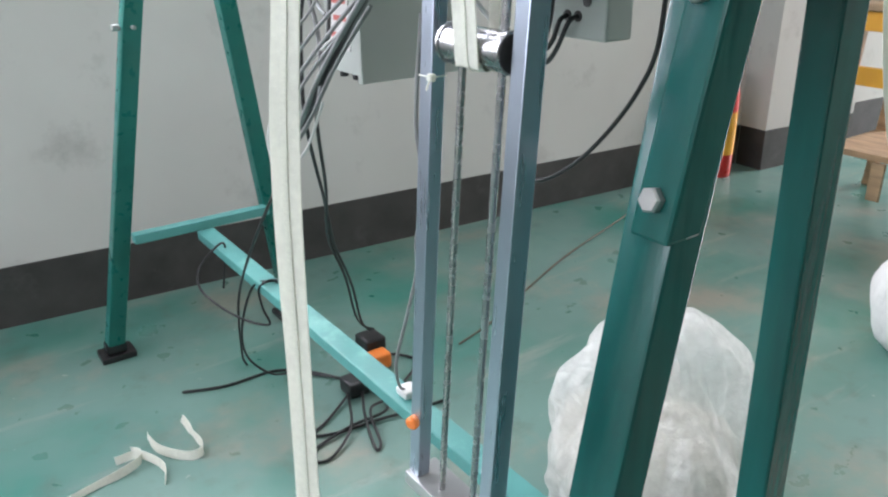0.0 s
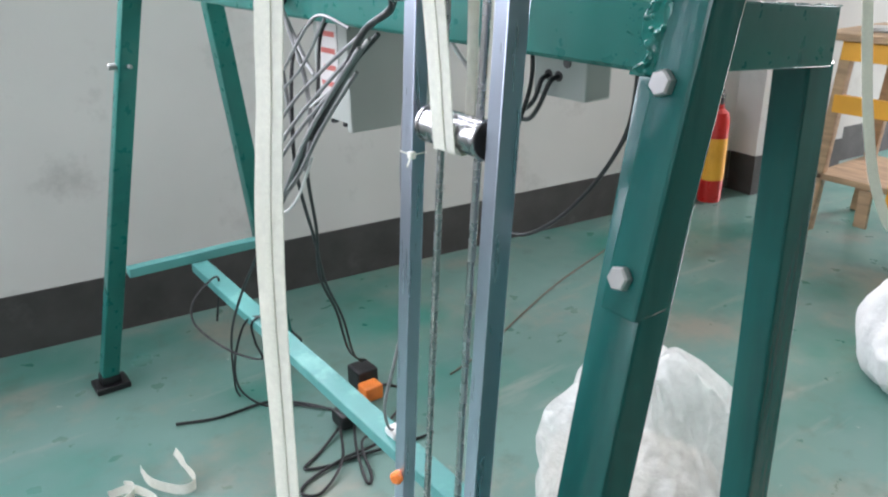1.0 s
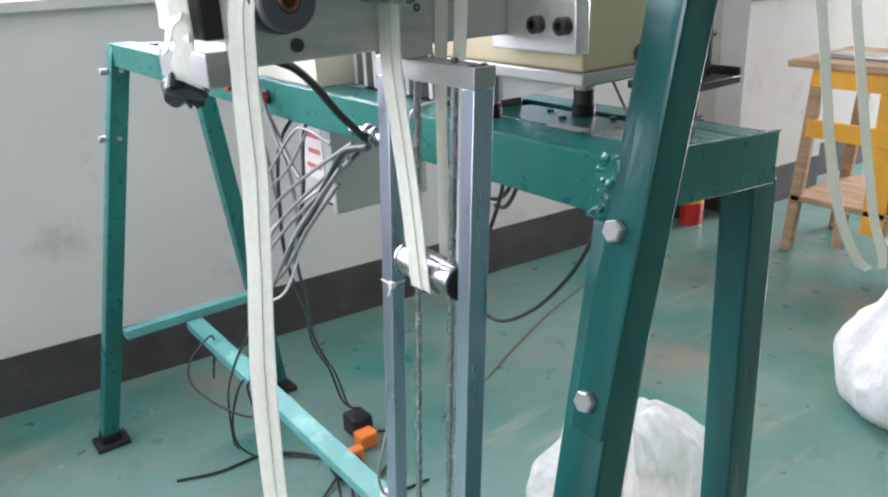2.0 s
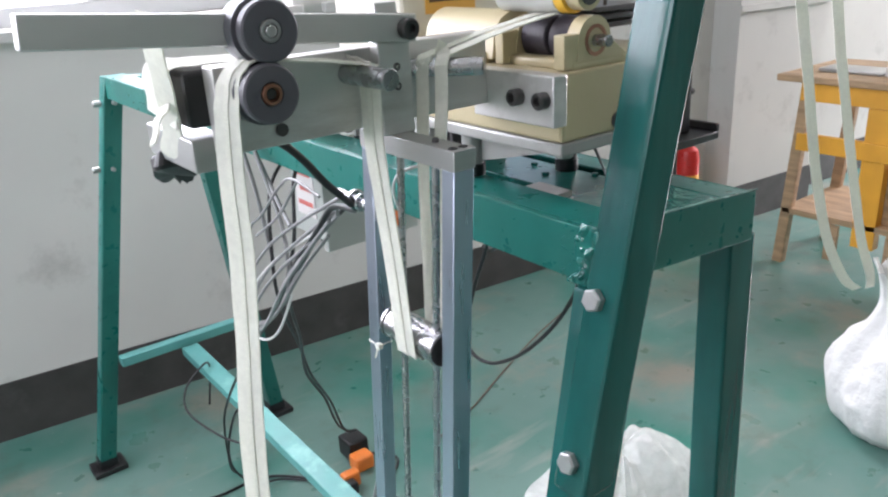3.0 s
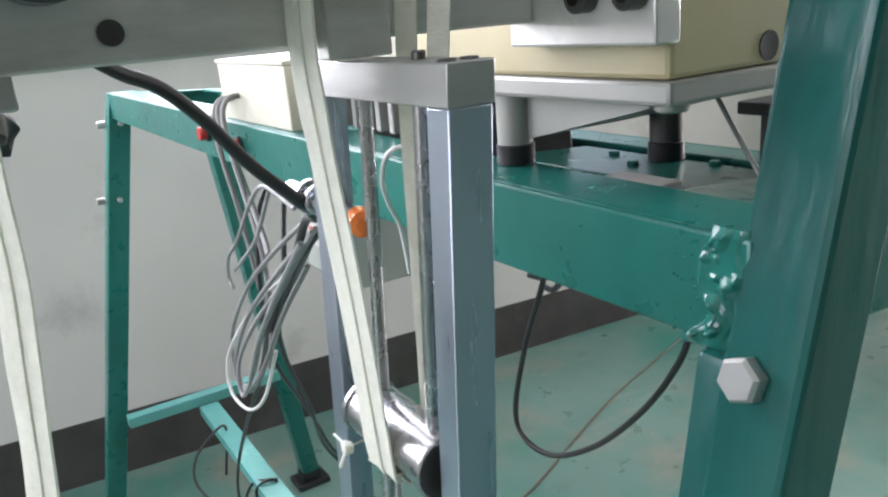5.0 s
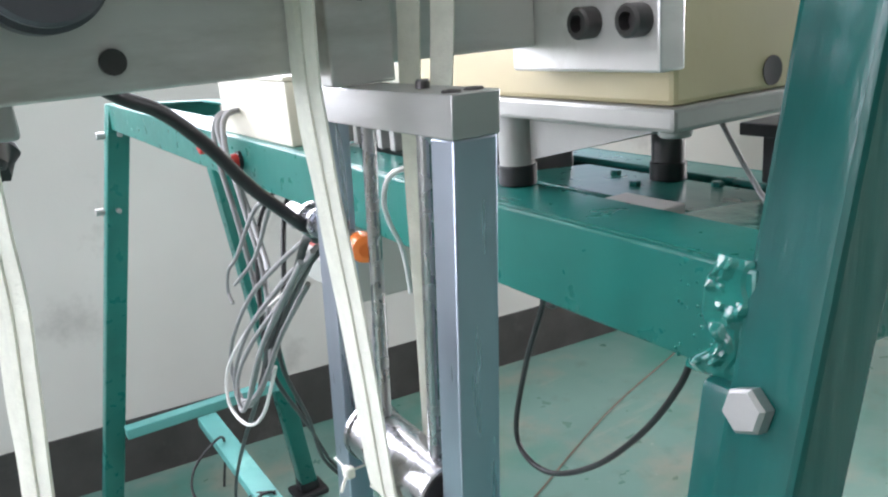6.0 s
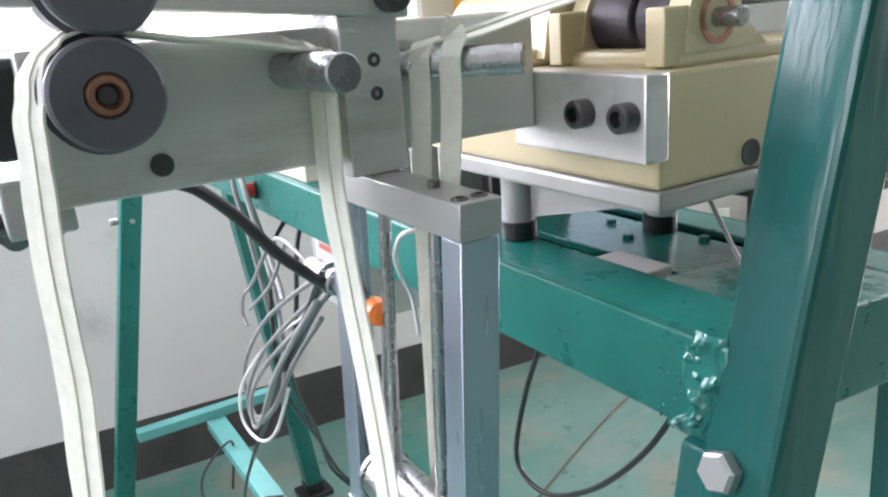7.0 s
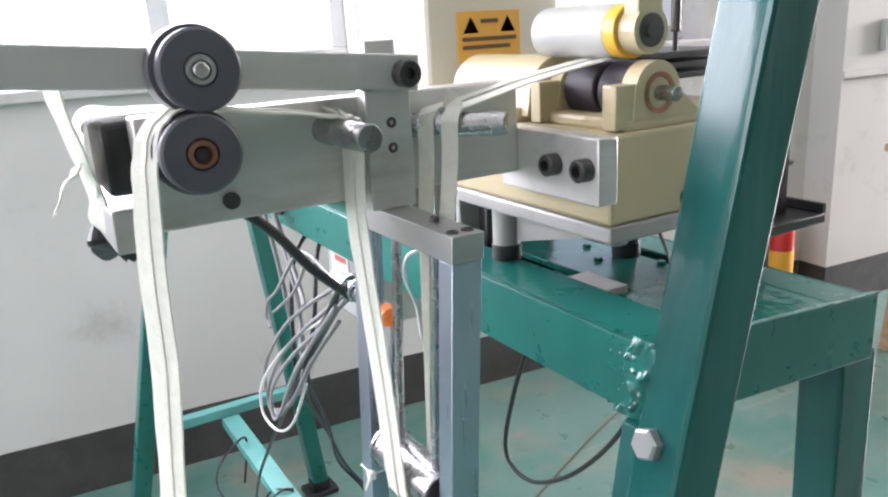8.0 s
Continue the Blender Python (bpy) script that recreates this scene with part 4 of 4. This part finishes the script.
# ---------------------------------------------------------------- room things
def bench():
    b = thing("work_bench", (2.2, 0.6, 0), "yellow-painted bench frame with a worn wooden top and low shelf", "work bench")
    bm = B()
    bx(bm, 1.970, 2.370, 0.050, 0.990, 0.618, 0.64, 0.004)
    part("top", bm, "wood", b)
    for x, y in ((2.01, 0.92), (2.33, 0.92), (2.33, 0.10)):
        bm = B()
        leg_bar(bm, (x, y - 0.02, 0.617), (x, y + 0.02, 0.0), 0.03, 0.035)
        part("leg", bm, "wood", b)
    for y in (0.67, 0.35, 0.10):
        bm = B()
        bx(bm, 1.995, 2.035, y - 0.035, y + 0.035, 0.12, 0.5585, 0.003)
        part("post", bm, "yellow", b)
    for z in (0.40, 0.56):
        bm = B()
        bx(bm, 1.990, 2.012, 0.070, 0.915, z, z + 0.055, 0.002)
        part("rail", bm, "yellow", b)
    bm = B()
    bx(bm, 1.995, 2.350, 0.070, 0.940, 0.18, 0.2, 0.002)
    part("shelf", bm, "wood", b)
    bm = B()
    bx(bm, 2.015, 2.025, 0.070, 0.610, 0.03, 0.18, 0.002)
    part("board", bm, "wood", b)
    bm = B()
    bx(bm, 2.03, 2.34, 0.38, 0.64, 0.2005, 0.39, 0.004)
    part("drawer_box", bm, "wood", b, "plain wooden box on the low shelf")
    bm = B()
    bx(bm, 1.982, 1.994, 0.74, 0.78, 0.06, 0.1795, 0.002)
    part("runner", bm, "wood", b)
    for k, (x, y, sx, sy, hh, mm, nm) in enumerate(((2.12, 0.81, 0.05, 0.1, 0.012, "steel", "steel_rule"), (2.10, 0.67, 0.035, 0.035, 0.03, "paper", "cloth_wad"),
                                                   (2.17, 0.45, 0.06, 0.1, 0.1, "green", "hand_tool"), (2.12, 0.57, 0.03, 0.12, 0.015, "dark_steel", "flat_file"))):
        bm = B()
        bx(bm, x - sx, x + sx, y - sy, y + sy, 0.64, 0.64 + hh, min(0.004, hh * 0.3))
        solo(nm, bm, mm, "small workshop tool lying on the bench top", "tool")


bench()


def extinguisher():
    e = thing("fire_extinguisher", (2.0, 1.3, 0), "small red fire extinguisher with a yellow label on the floor", "fire extinguisher")
    c = Vector((2.008, 1.33, 0))
    bm = B()
    lathe(bm, c, (0, 0, 1), [(0, 0), (0, 0.04), (0.01, 0.043), (0.3, 0.043), (0.33, 0.036), (0.345, 0.02), (0.36, 0.018), (0.36, 0)], 32)
    part("cylinder", bm, "red", e)
    bm = B()
    ring(bm, c + Vector((0, 0, 0.085)), (0, 0, 1), 0.155, 0.0442, 0.043, 32)
    part("label_band", bm, "yellow", e)
    bm = B()
    rod(bm, c + Vector((0, 0, 0.36)), c + Vector((0, 0, 0.385)), 0.018)
    part("valve", bm, "dark_steel", e)
    bm = B()
    bx(bm, c.x - 0.06, c.x + 0.02, c.y - 0.01, c.y + 0.01, 0.385, 0.395, 0.002)
    bx(bm, c.x - 0.07, c.x + 0.01, c.y - 0.01, c.y + 0.01, 0.402, 0.412, 0.002)
    part("handle", bm, "black", e)


extinguisher()


def bag_mesh(c, rings, seed, n=72, crease=0.1, lobes=7):
    """A soft bag: rings of (height, radius), with creases that run up it and fold at random."""
    bm = B()
    prev = None
    c = Vector(c)
    pts = spline([(0, r, h) for h, r in rings], 9)
    for p in pts:
        row = []
        for k in range(n):
            a = 2 * math.pi * k / n
            d = Vector((math.cos(a), math.sin(a), 0))
            f = noise.noise(Vector((d.x * 1.2, d.y * 1.2, p.z * 5 + seed))) * 1.3
            g = abs(noise.noise(Vector((d.x * 3.1 + seed, d.y * 3.1, p.z * 7)))) + 0.5 * abs(noise.noise(Vector((d.x * 7, d.y * 7 + seed, p.z * 14))))
            h = noise.noise(Vector((d.x * 2, d.y * 2, seed)))
            r = max(0.001, p.y * (1 + crease * f + crease * 0.9 * (0.5 - g)))
            row.append(bm.verts.new(c + d * r + Vector((0, 0, max(0.001, p.z * (1 + 0.12 * h) + 0.02 * f * (p.z > 0.03))))))
        if prev:
            for k in range(n):
                bm.faces.new((prev[k], prev[(k + 1) % n], row[(k + 1) % n], row[k]))
        else:
            bm.faces.new(row)
        prev = row
    return bm


def bags():
    bg = thing("plastic_bag", (0.42, 0.30, 0), "crumpled clear plastic bag standing half full on the floor", "plastic bag")
    bm = bag_mesh((0.42, 0.30, 0), [(0.001, 0.12), (0.03, 0.15), (0.14, 0.155), (0.23, 0.125), (0.29, 0.08), (0.325, 0.05), (0.34, 0.03), (0.32, 0.006)], 3.0, crease=0.36)
    part("film", bm, "film", bg, angle=60)
    bm = bag_mesh((0.42, 0.30, 0), [(0.004, 0.1), (0.03, 0.128), (0.1, 0.13), (0.165, 0.11), (0.19, 0.06), (0.195, 0.005)], 5.0, crease=0.15)
    part("filling", bm, "filling", bg, "white tape waste inside", angle=60)
    sk = thing("white_sack", (1.285, 0.242, 0), "full white sack with an open neck on the floor", "sack")
    bm = bag_mesh((1.285, 0.242, 0), [(0.001, 0.09), (0.04, 0.12), (0.12, 0.128), (0.2, 0.105), (0.25, 0.07), (0.3, 0.058), (0.35, 0.064), (0.39, 0.08)], 8.0, crease=0.17)
    part("sack_body", bm, "sack", sk, angle=60)
    bm = bag_mesh((1.285, 0.242, 0), [(0.25, 0.02), (0.3, 0.045), (0.34, 0.05), (0.355, 0.02), (0.357, 0.003)], 2.0, crease=0.15)
    part("contents", bm, "tape", sk, angle=60)
    tp = thing("hanging_tape", (1.15, 0.3, 0.4), "white zip tape hanging down into the sack", "zip tape")
    for pts in (((0.17, -0.02, 1.704), (0.3, 0.12, 1.6), (0.62, 0.27, 1.3), (0.813, 0.3, 0.964), (0.853, 0.3, 0.856), (0.92, 0.3, 0.672), (0.993, 0.3, 0.526), (1.085, 0.3, 0.415), (1.15, 0.3, 0.37)),
                ((0.185, -0.035, 1.704), (0.45, 0.12, 1.6), (0.75, 0.27, 1.3), (0.926, 0.3, 0.955), (0.982, 0.3, 0.81), (1.057, 0.3, 0.643), (1.133, 0.3, 0.488), (1.2, 0.3, 0.39), (1.21, 0.3, 0.355))):
        bm = B()
        ribbon(bm, list(pts), (0.8, -0.5, 0), 0.018, 0.001, wave=0.003, seed=pts[0][0])
        part("tape_strip", bm, "tape", tp)
    bm = B()
    ribbon(bm, [(0.29, 0.215, 0.838), (0.305, 0.22, 0.7), (0.322, 0.225, 0.55), (0.333, 0.23, 0.44), (0.35, 0.25, 0.345)], (0.8, -0.6, 0), 0.011, 0.001, wave=0.001, seed=9)
    solo("loose_tape", bm, "tape", "narrow white tape running down into the plastic bag", "zip tape")


bags()


# ---------------------------------------------------------------- cables
def cable(name, r, material, label, *runs):
    """One cable; further runs are loops of the same cable."""
    if len(runs) == 1:
        bm = B()
        tube(bm, runs[0], r, 9, 8)
        ob = part(name, bm, material, angle=70)
        return tagged(ob, label, "cable")
    c = thing(name, runs[0][0], label, "cable")
    for pts in runs:
        bm = B()
        tube(bm, pts, r, 9, 8)
        part("strand", bm, material, c, angle=70)
    return c


def cables():
    cable("sensor_cable", 0.003, "black", "thick black sleeved cable running down to the photo sensor",
          [(-0.166, 0.15, 0.958), (-0.156, 0.15, 0.951), (-0.143, 0.15, 0.944), (-0.128, 0.15, 0.929), (-0.111, 0.151, 0.907), (-0.093, 0.155, 0.889), (-0.075, 0.175, 0.872), (-0.045, 0.27, 0.845), (-0.036, 0.33, 0.80), (-0.034, 0.40, 0.74), (-0.025, 0.48, 0.665)])
    P = -0.036
    cable("cable_bundle", 0.0021, "cable_grey", "bundle of grey signal cables tied in hanging loops",
          [(P, 0.277, 0.837), (P, 0.354, 0.793), (P, 0.467, 0.719), (P, 0.538, 0.649), (P, 0.529, 0.622), (P, 0.455, 0.668), (P, 0.372, 0.747), (P, 0.301, 0.806)],
          [(-0.045, 0.26, 0.84), (-0.046, 0.318, 0.795), (-0.047, 0.39, 0.735), (-0.046, 0.44, 0.68), (-0.044, 0.5, 0.63), (-0.04, 0.51, 0.66), (-0.038, 0.443, 0.72), (-0.036, 0.34, 0.79)],
          [(-0.03, 0.278, 0.85), (-0.03, 0.378, 0.80), (-0.03, 0.472, 0.745), (-0.03, 0.55, 0.679), (-0.03, 0.568, 0.635), (-0.03, 0.53, 0.618), (-0.03, 0.47, 0.66)],
          [(-0.026, 0.3, 0.83), (-0.028, 0.37, 0.765), (-0.03, 0.43, 0.70), (-0.032, 0.48, 0.65), (-0.034, 0.525, 0.627)],
          [(-0.05, 0.27, 0.832), (-0.052, 0.33, 0.78), (-0.05, 0.4, 0.72), (-0.046, 0.46, 0.66)])
    cable("white_loop", 0.0017, "cable_white", "thin pale cable looped below the bundle",
          [(-0.02, 0.36, 0.79), (-0.03, 0.46, 0.73), (-0.04, 0.54, 0.66), (-0.044, 0.545, 0.62), (-0.042, 0.5, 0.615), (-0.036, 0.46, 0.64), (-0.03, 0.42, 0.70)])
    cable("black_cable", 0.0024, "black", "black cable running down through the bundle to the floor",
          [(-0.03, 0.27, 0.842), (-0.036, 0.322, 0.802), (-0.03, 0.397, 0.739), (-0.024, 0.484, 0.665), (-0.016, 0.553, 0.605), (-0.004, 0.679, 0.497), (0.02, 0.86, 0.34), (0.045, 1.0, 0.2), (0.06, 1.06, 0.06), (0.08, 1.1, 0.005)])
    cable("hooked_wire", 0.0017, "cable_grey", "grey wire bent into a hook with a bare end",
          [(-0.035, 0.313, 0.844), (-0.036, 0.365, 0.852), (-0.036, 0.4, 0.838), (-0.036, 0.462, 0.79), (-0.036, 0.495, 0.77), (-0.034, 0.515, 0.745), (-0.034, 0.505, 0.735)],
          [(-0.035, 0.36, 0.85), (-0.032, 0.42, 0.80), (-0.033, 0.468, 0.77), (-0.034, 0.49, 0.757)])
    cable("beam_cable", 0.0026, "cable_grey", "grey cables draped over the front beam",
          [(0.03, 0.56, 0.9), (0.0, 0.548, 0.902), (-0.012, 0.54, 0.888), (-0.013, 0.50, 0.845), (-0.02, 0.44, 0.80), (-0.03, 0.4, 0.79)],
          [(0.03, 0.54, 0.903), (-0.004, 0.528, 0.904), (-0.015, 0.515, 0.88), (-0.018, 0.48, 0.83), (-0.022, 0.44, 0.78), (-0.03, 0.42, 0.73), (-0.03, 0.44, 0.68)],
          [(0.03, 0.575, 0.898), (-0.003, 0.562, 0.9), (-0.014, 0.55, 0.87), (-0.01, 0.53, 0.80), (0.0, 0.53, 0.7)])
    cable("box_cable", 0.0024, "black", "black cables hanging from the control box to the floor socket",
          [(0.05, 0.5, 0.84), (0.02, 0.48, 0.82), (0.0, 0.46, 0.75), (0.0, 0.5, 0.67), (0.056, 0.605, 0.54), (0.103, 0.705, 0.42), (0.176, 0.799, 0.296), (0.254, 0.915, 0.143), (0.32, 0.984, 0.06)],
          [(0.05, 0.54, 0.84), (0.01, 0.53, 0.80), (-0.005, 0.52, 0.72), (0.0, 0.53, 0.644), (0.065, 0.632, 0.514), (0.119, 0.719, 0.402), (0.194, 0.813, 0.275), (0.273, 0.928, 0.118), (0.33, 0.985, 0.06)])
    cable("stretcher_cable", 0.0023, "black", "black cable looped over the stretcher bar",
          [(0.05, 1.09, 0.2), (0.064, 1.09, 0.291), (0.03, 1.075, 0.289), (-0.005, 1.055, 0.265), (-0.012, 1.02, 0.235), (0.022, 0.942, 0.206), (0.06, 0.89, 0.2), (0.05, 0.885, 0.24), (0.048, 0.885, 0.28), (0.075, 0.877, 0.290), (0.09, 0.87, 0.25)],
          [(0.079, 0.874, 0.291), (0.047, 0.915, 0.27), (0.033, 0.96, 0.17), (0.046, 0.985, 0.09), (0.094, 0.995, 0.03), (0.149, 1.005, 0.006), (0.215, 0.935, 0.006)])
    cable("extension_cord", 0.003, "black", "tangle of black extension cord lying on the floor",
          [(-0.066, 1.079, 0.004), (0.015, 1.049, 0.004), (0.113, 1.044, 0.004), (0.171, 1.001, 0.004), (0.215, 0.93, 0.006), (0.225, 0.89, 0.015)],
          [(0.215, 0.874, 0.012), (0.128, 0.818, 0.004), (0.082, 0.791, 0.004), (0.127, 0.77, 0.004), (0.193, 0.759, 0.007), (0.281, 0.746, 0.004), (0.34, 0.74, 0.004)],
          [(0.238, 0.857, 0.012), (0.245, 0.802, 0.005), (0.223, 0.77, 0.009), (0.15, 0.769, 0.008), (0.071, 0.753, 0.004), (0.046, 0.728, 0.004), (0.078, 0.712, 0.004), (0.146, 0.761, 0.012), (0.196, 0.863, 0.012)],
          [(0.229, 0.864, 0.012), (0.185, 0.776, 0.012), (0.156, 0.69, 0.004), (0.172, 0.699, 0.004), (0.203, 0.786, 0.014), (0.264, 0.812, 0.006), (0.377, 0.889, 0.004), (0.362, 0.945, 0.004), (0.313, 0.937, 0.02)])
    cable("grey_cord", 0.0022, "cable_grey", "grey cord hanging down to a white plug on the stretcher",
          [(0.0, 0.274, 0.80), (-0.005, 0.28, 0.7), (0.0, 0.274, 0.629), (0.009, 0.307, 0.572), (0.022, 0.329, 0.521), (0.032, 0.369, 0.445), (0.042, 0.414, 0.358), (0.056, 0.432, 0.309), (0.068, 0.437, 0.294)])
    cable("loop_cable", 0.0022, "black", "black cable hanging in a wide loop below the stand",
          [(0.10, 0.215, 0.842), (0.106, 0.221, 0.79), (0.11, 0.255, 0.717), (0.11, 0.273, 0.655), (0.11, 0.262, 0.633), (0.11, 0.229, 0.634), (0.11, 0.183, 0.663), (0.11, 0.143, 0.703), (0.11, 0.114, 0.743), (0.108, 0.097, 0.78), (0.105, 0.09, 0.842)])
    cable("brown_cord", 0.0022, "cable_brown", "thin brown cord stretched across the floor",
          [(1.437, 1.246, 0.003), (1.315, 1.206, 0.003), (1.037, 1.117, 0.003), (0.82, 1.027, 0.003), (0.628, 0.94, 0.003), (0.5, 0.9, 0.003)])
    cable("socket_lead", 0.003, "cable_white", "pale lead sagging below the stand deck",
          [(0.1, 0.232, 0.842), (0.105, 0.245, 0.80), (0.115, 0.275, 0.778), (0.13, 0.32, 0.772), (0.145, 0.37, 0.785), (0.15, 0.41, 0.81)])
    cable("socket_flex", 0.0026, "black", "short black leads leaving the socket box",
          [(0.177, 0.273, 0.785), (0.168, 0.274, 0.78), (0.165, 0.28, 0.76), (0.168, 0.30, 0.745), (0.175, 0.33, 0.738)],
          [(0.177, 0.258, 0.785), (0.166, 0.259, 0.78), (0.163, 0.27, 0.755), (0.168, 0.29, 0.737), (0.18, 0.32, 0.73)])
    cable("white_wire", 0.0014, "cable_white", "thin white wire bent over the front beam",
          [(0.01, 0.15, 0.905), (-0.035, 0.146, 0.904), (-0.042, 0.155, 0.899), (-0.038, 0.171, 0.884), (-0.03, 0.182, 0.868), (-0.02, 0.19, 0.85), (-0.012, 0.2, 0.82)])
    cable("deck_wire", 0.0012, "cable_grey", "thin wire rising from the deck to the machine base",
          [(0.075, 0.03, 0.882), (0.082, 0.05, 0.9), (0.088, 0.07, 0.921)])


cables()


# ---------------------------------------------------------------- small things
def small_things():
    for n, (y, z) in enumerate(((0.525, 0.861), (0.626, 0.865))):
        b = thing("push_button", (-0.003, y, z), "red push button with a black collar on the front beam", "button", group="buttons on the beam")
        bm = B()
        lathe(bm, (0.0, y, z), (-1, 0, 0), [(0, 0.009), (0.003, 0.009), (0.0035, 0.008), (0.0035, 0)], 24)
        part("collar", bm, "black", b)
        bm = B()
        lathe(bm, (-0.0035, y, z), (-1, 0, 0), [(0, 0.0072), (0.006, 0.0072), (0.0072, 0.006), (0.0072, 0)], 24)
        part("cap", bm, "red", b, "red button cap")
    iv = thing("ivory_box", (0.05, 0.5, H), "plain ivory sheet-metal box standing on the front beam", "electrical box")
    bm = B()
    bx(bm, 0.008, 0.09, 0.41, 0.585, H, 0.9335, 0.0015)
    part("case", bm, "cabinet", iv)
    bm = B()
    bx(bm, 0.0065, 0.0915, 0.4085, 0.5865, 0.9338, 0.9375, 0.001)
    part("lid", bm, "cabinet", iv)
    mt = thing("finned_motor", (0.07, 0.31, H), "grey finned motor housing on the stand deck", "motor")
    bm = B()
    bx(bm, 0.06, 0.13, 0.215, 0.4, H - 0.0445, 0.93, 0.003)
    part("core", bm, "dark_steel", mt)
    for k in range(9):
        y = 0.225 + k * 0.0195
        bm = B()
        bx(bm, 0.042, 0.0605, y, y + 0.007, H + 0.002, 0.932, 0.001)
        part("fin", bm, "base_grey", mt)
    bm = B()
    bx(bm, 0.044, 0.0655, 0.066, 0.104, H - 0.0415, H - 0.003, 0.001)
    solo("small_block", bm, "paper", "small pale block lying on the green deck", "block")
    p = thing("floor_socket", (0.3, 0.93, 0), "black extension socket with orange plugs on the floor", "extension socket")
    bm = B()
    bx(bm, 0.295, 0.345, 0.955, 1.01, 0.001, 0.05, 0.006)
    part("plug", bm, "black", p)
    bm = B()
    bx(bm, 0.285, 0.33, 0.91, 0.948, 0.001, 0.036, 0.006)
    part("orange_plug", bm, "orange", p, "orange plug body")
    bm = B()
    bx(bm, 0.195, 0.255, 0.85, 0.9, 0.001, 0.035, 0.008)
    part("socket_body", bm, "black", p)
    bm = B()
    bx(bm, 0.232, 0.272, 0.872, 0.896, 0.004, 0.042, 0.006)
    part("orange_plug", bm, "orange", p, "orange plug body")
    bm = B()
    bx(bm, 0.06, 0.084, 0.424, 0.45, 0.2855, 0.297, 0.003)
    solo("white_plug", bm, "cable_white", "white cable connector lying on the stretcher", "connector")
    for pts, w, lab in (([(-0.165, 0.971, 0.004), (-0.165, 0.915, 0.012), (-0.129, 0.866, 0.008), (-0.1, 0.862, 0.012), (-0.098, 0.91, 0.018), (-0.105, 0.952, 0.03)], 0.017, "curled"),
                        ([(-0.34, 0.87, 0.003), (-0.259, 0.883, 0.006), (-0.205, 0.893, 0.012), (-0.193, 0.918, 0.01), (-0.2, 0.945, 0.004)], 0.016, "long"),
                        ([(-0.233, 0.93, 0.006), (-0.197, 0.908, 0.016), (-0.171, 0.86, 0.01), (-0.18, 0.82, 0.004)], 0.015, "short")):
        bm = B()
        ribbon(bm, pts, (0.2, 0.3, 1), w, 0.001, wave=0.004, seed=w * 100)
        solo("tape_scrap", bm, "tape", lab + " offcut of white zip tape lying on the floor", "scrap", group="tape scraps on the floor")
    tp = thing("side_tape", (-0.22, 0.12, 1.0), "white zip tape hanging from the upper bar to the side bracket", "zip tape")
    bm = B()
    ribbon(bm, [(-0.236, 0.1, 1.043), (-0.234, 0.104, 1.02), (-0.228, 0.118, 0.995), (-0.221, 0.14, 0.968), (-0.2205, 0.152, 0.952), (-0.212, 0.158, 0.941)], (-0.3, 1, 0.2), 0.018, 0.001, wave=0.001, seed=3)
    part("tape_strip", bm, "tape", tp)
    bm = B()
    ribbon(bm, [(-0.229, 0.12, 0.988), (-0.236, 0.115, 0.98), (-0.242, 0.11, 0.968)], (0.2, 1, 0.2), 0.012, 0.001, wave=0.002, seed=5)
    part("loose_end", bm, "tape", tp)
    bm = B()
    bx(bm, 2.36, 2.42, 1.442, 1.469, 0.88, 0.98, 0.004)
    sw = solo("wall_switch", bm, "box_grey", "grey switch box on the pier", "switch box")
    sw.matrix_world = WALL_TURN
    bm = B()
    bx(bm, 2.188, 2.73, 1.455, 1.469, 0.80, 0.825, 0.003)
    tr = solo("trim", bm, "wall", "plaster ledge round the pier", "ledge", kind="structure")
    tr.matrix_world = WALL_TURN


small_things()
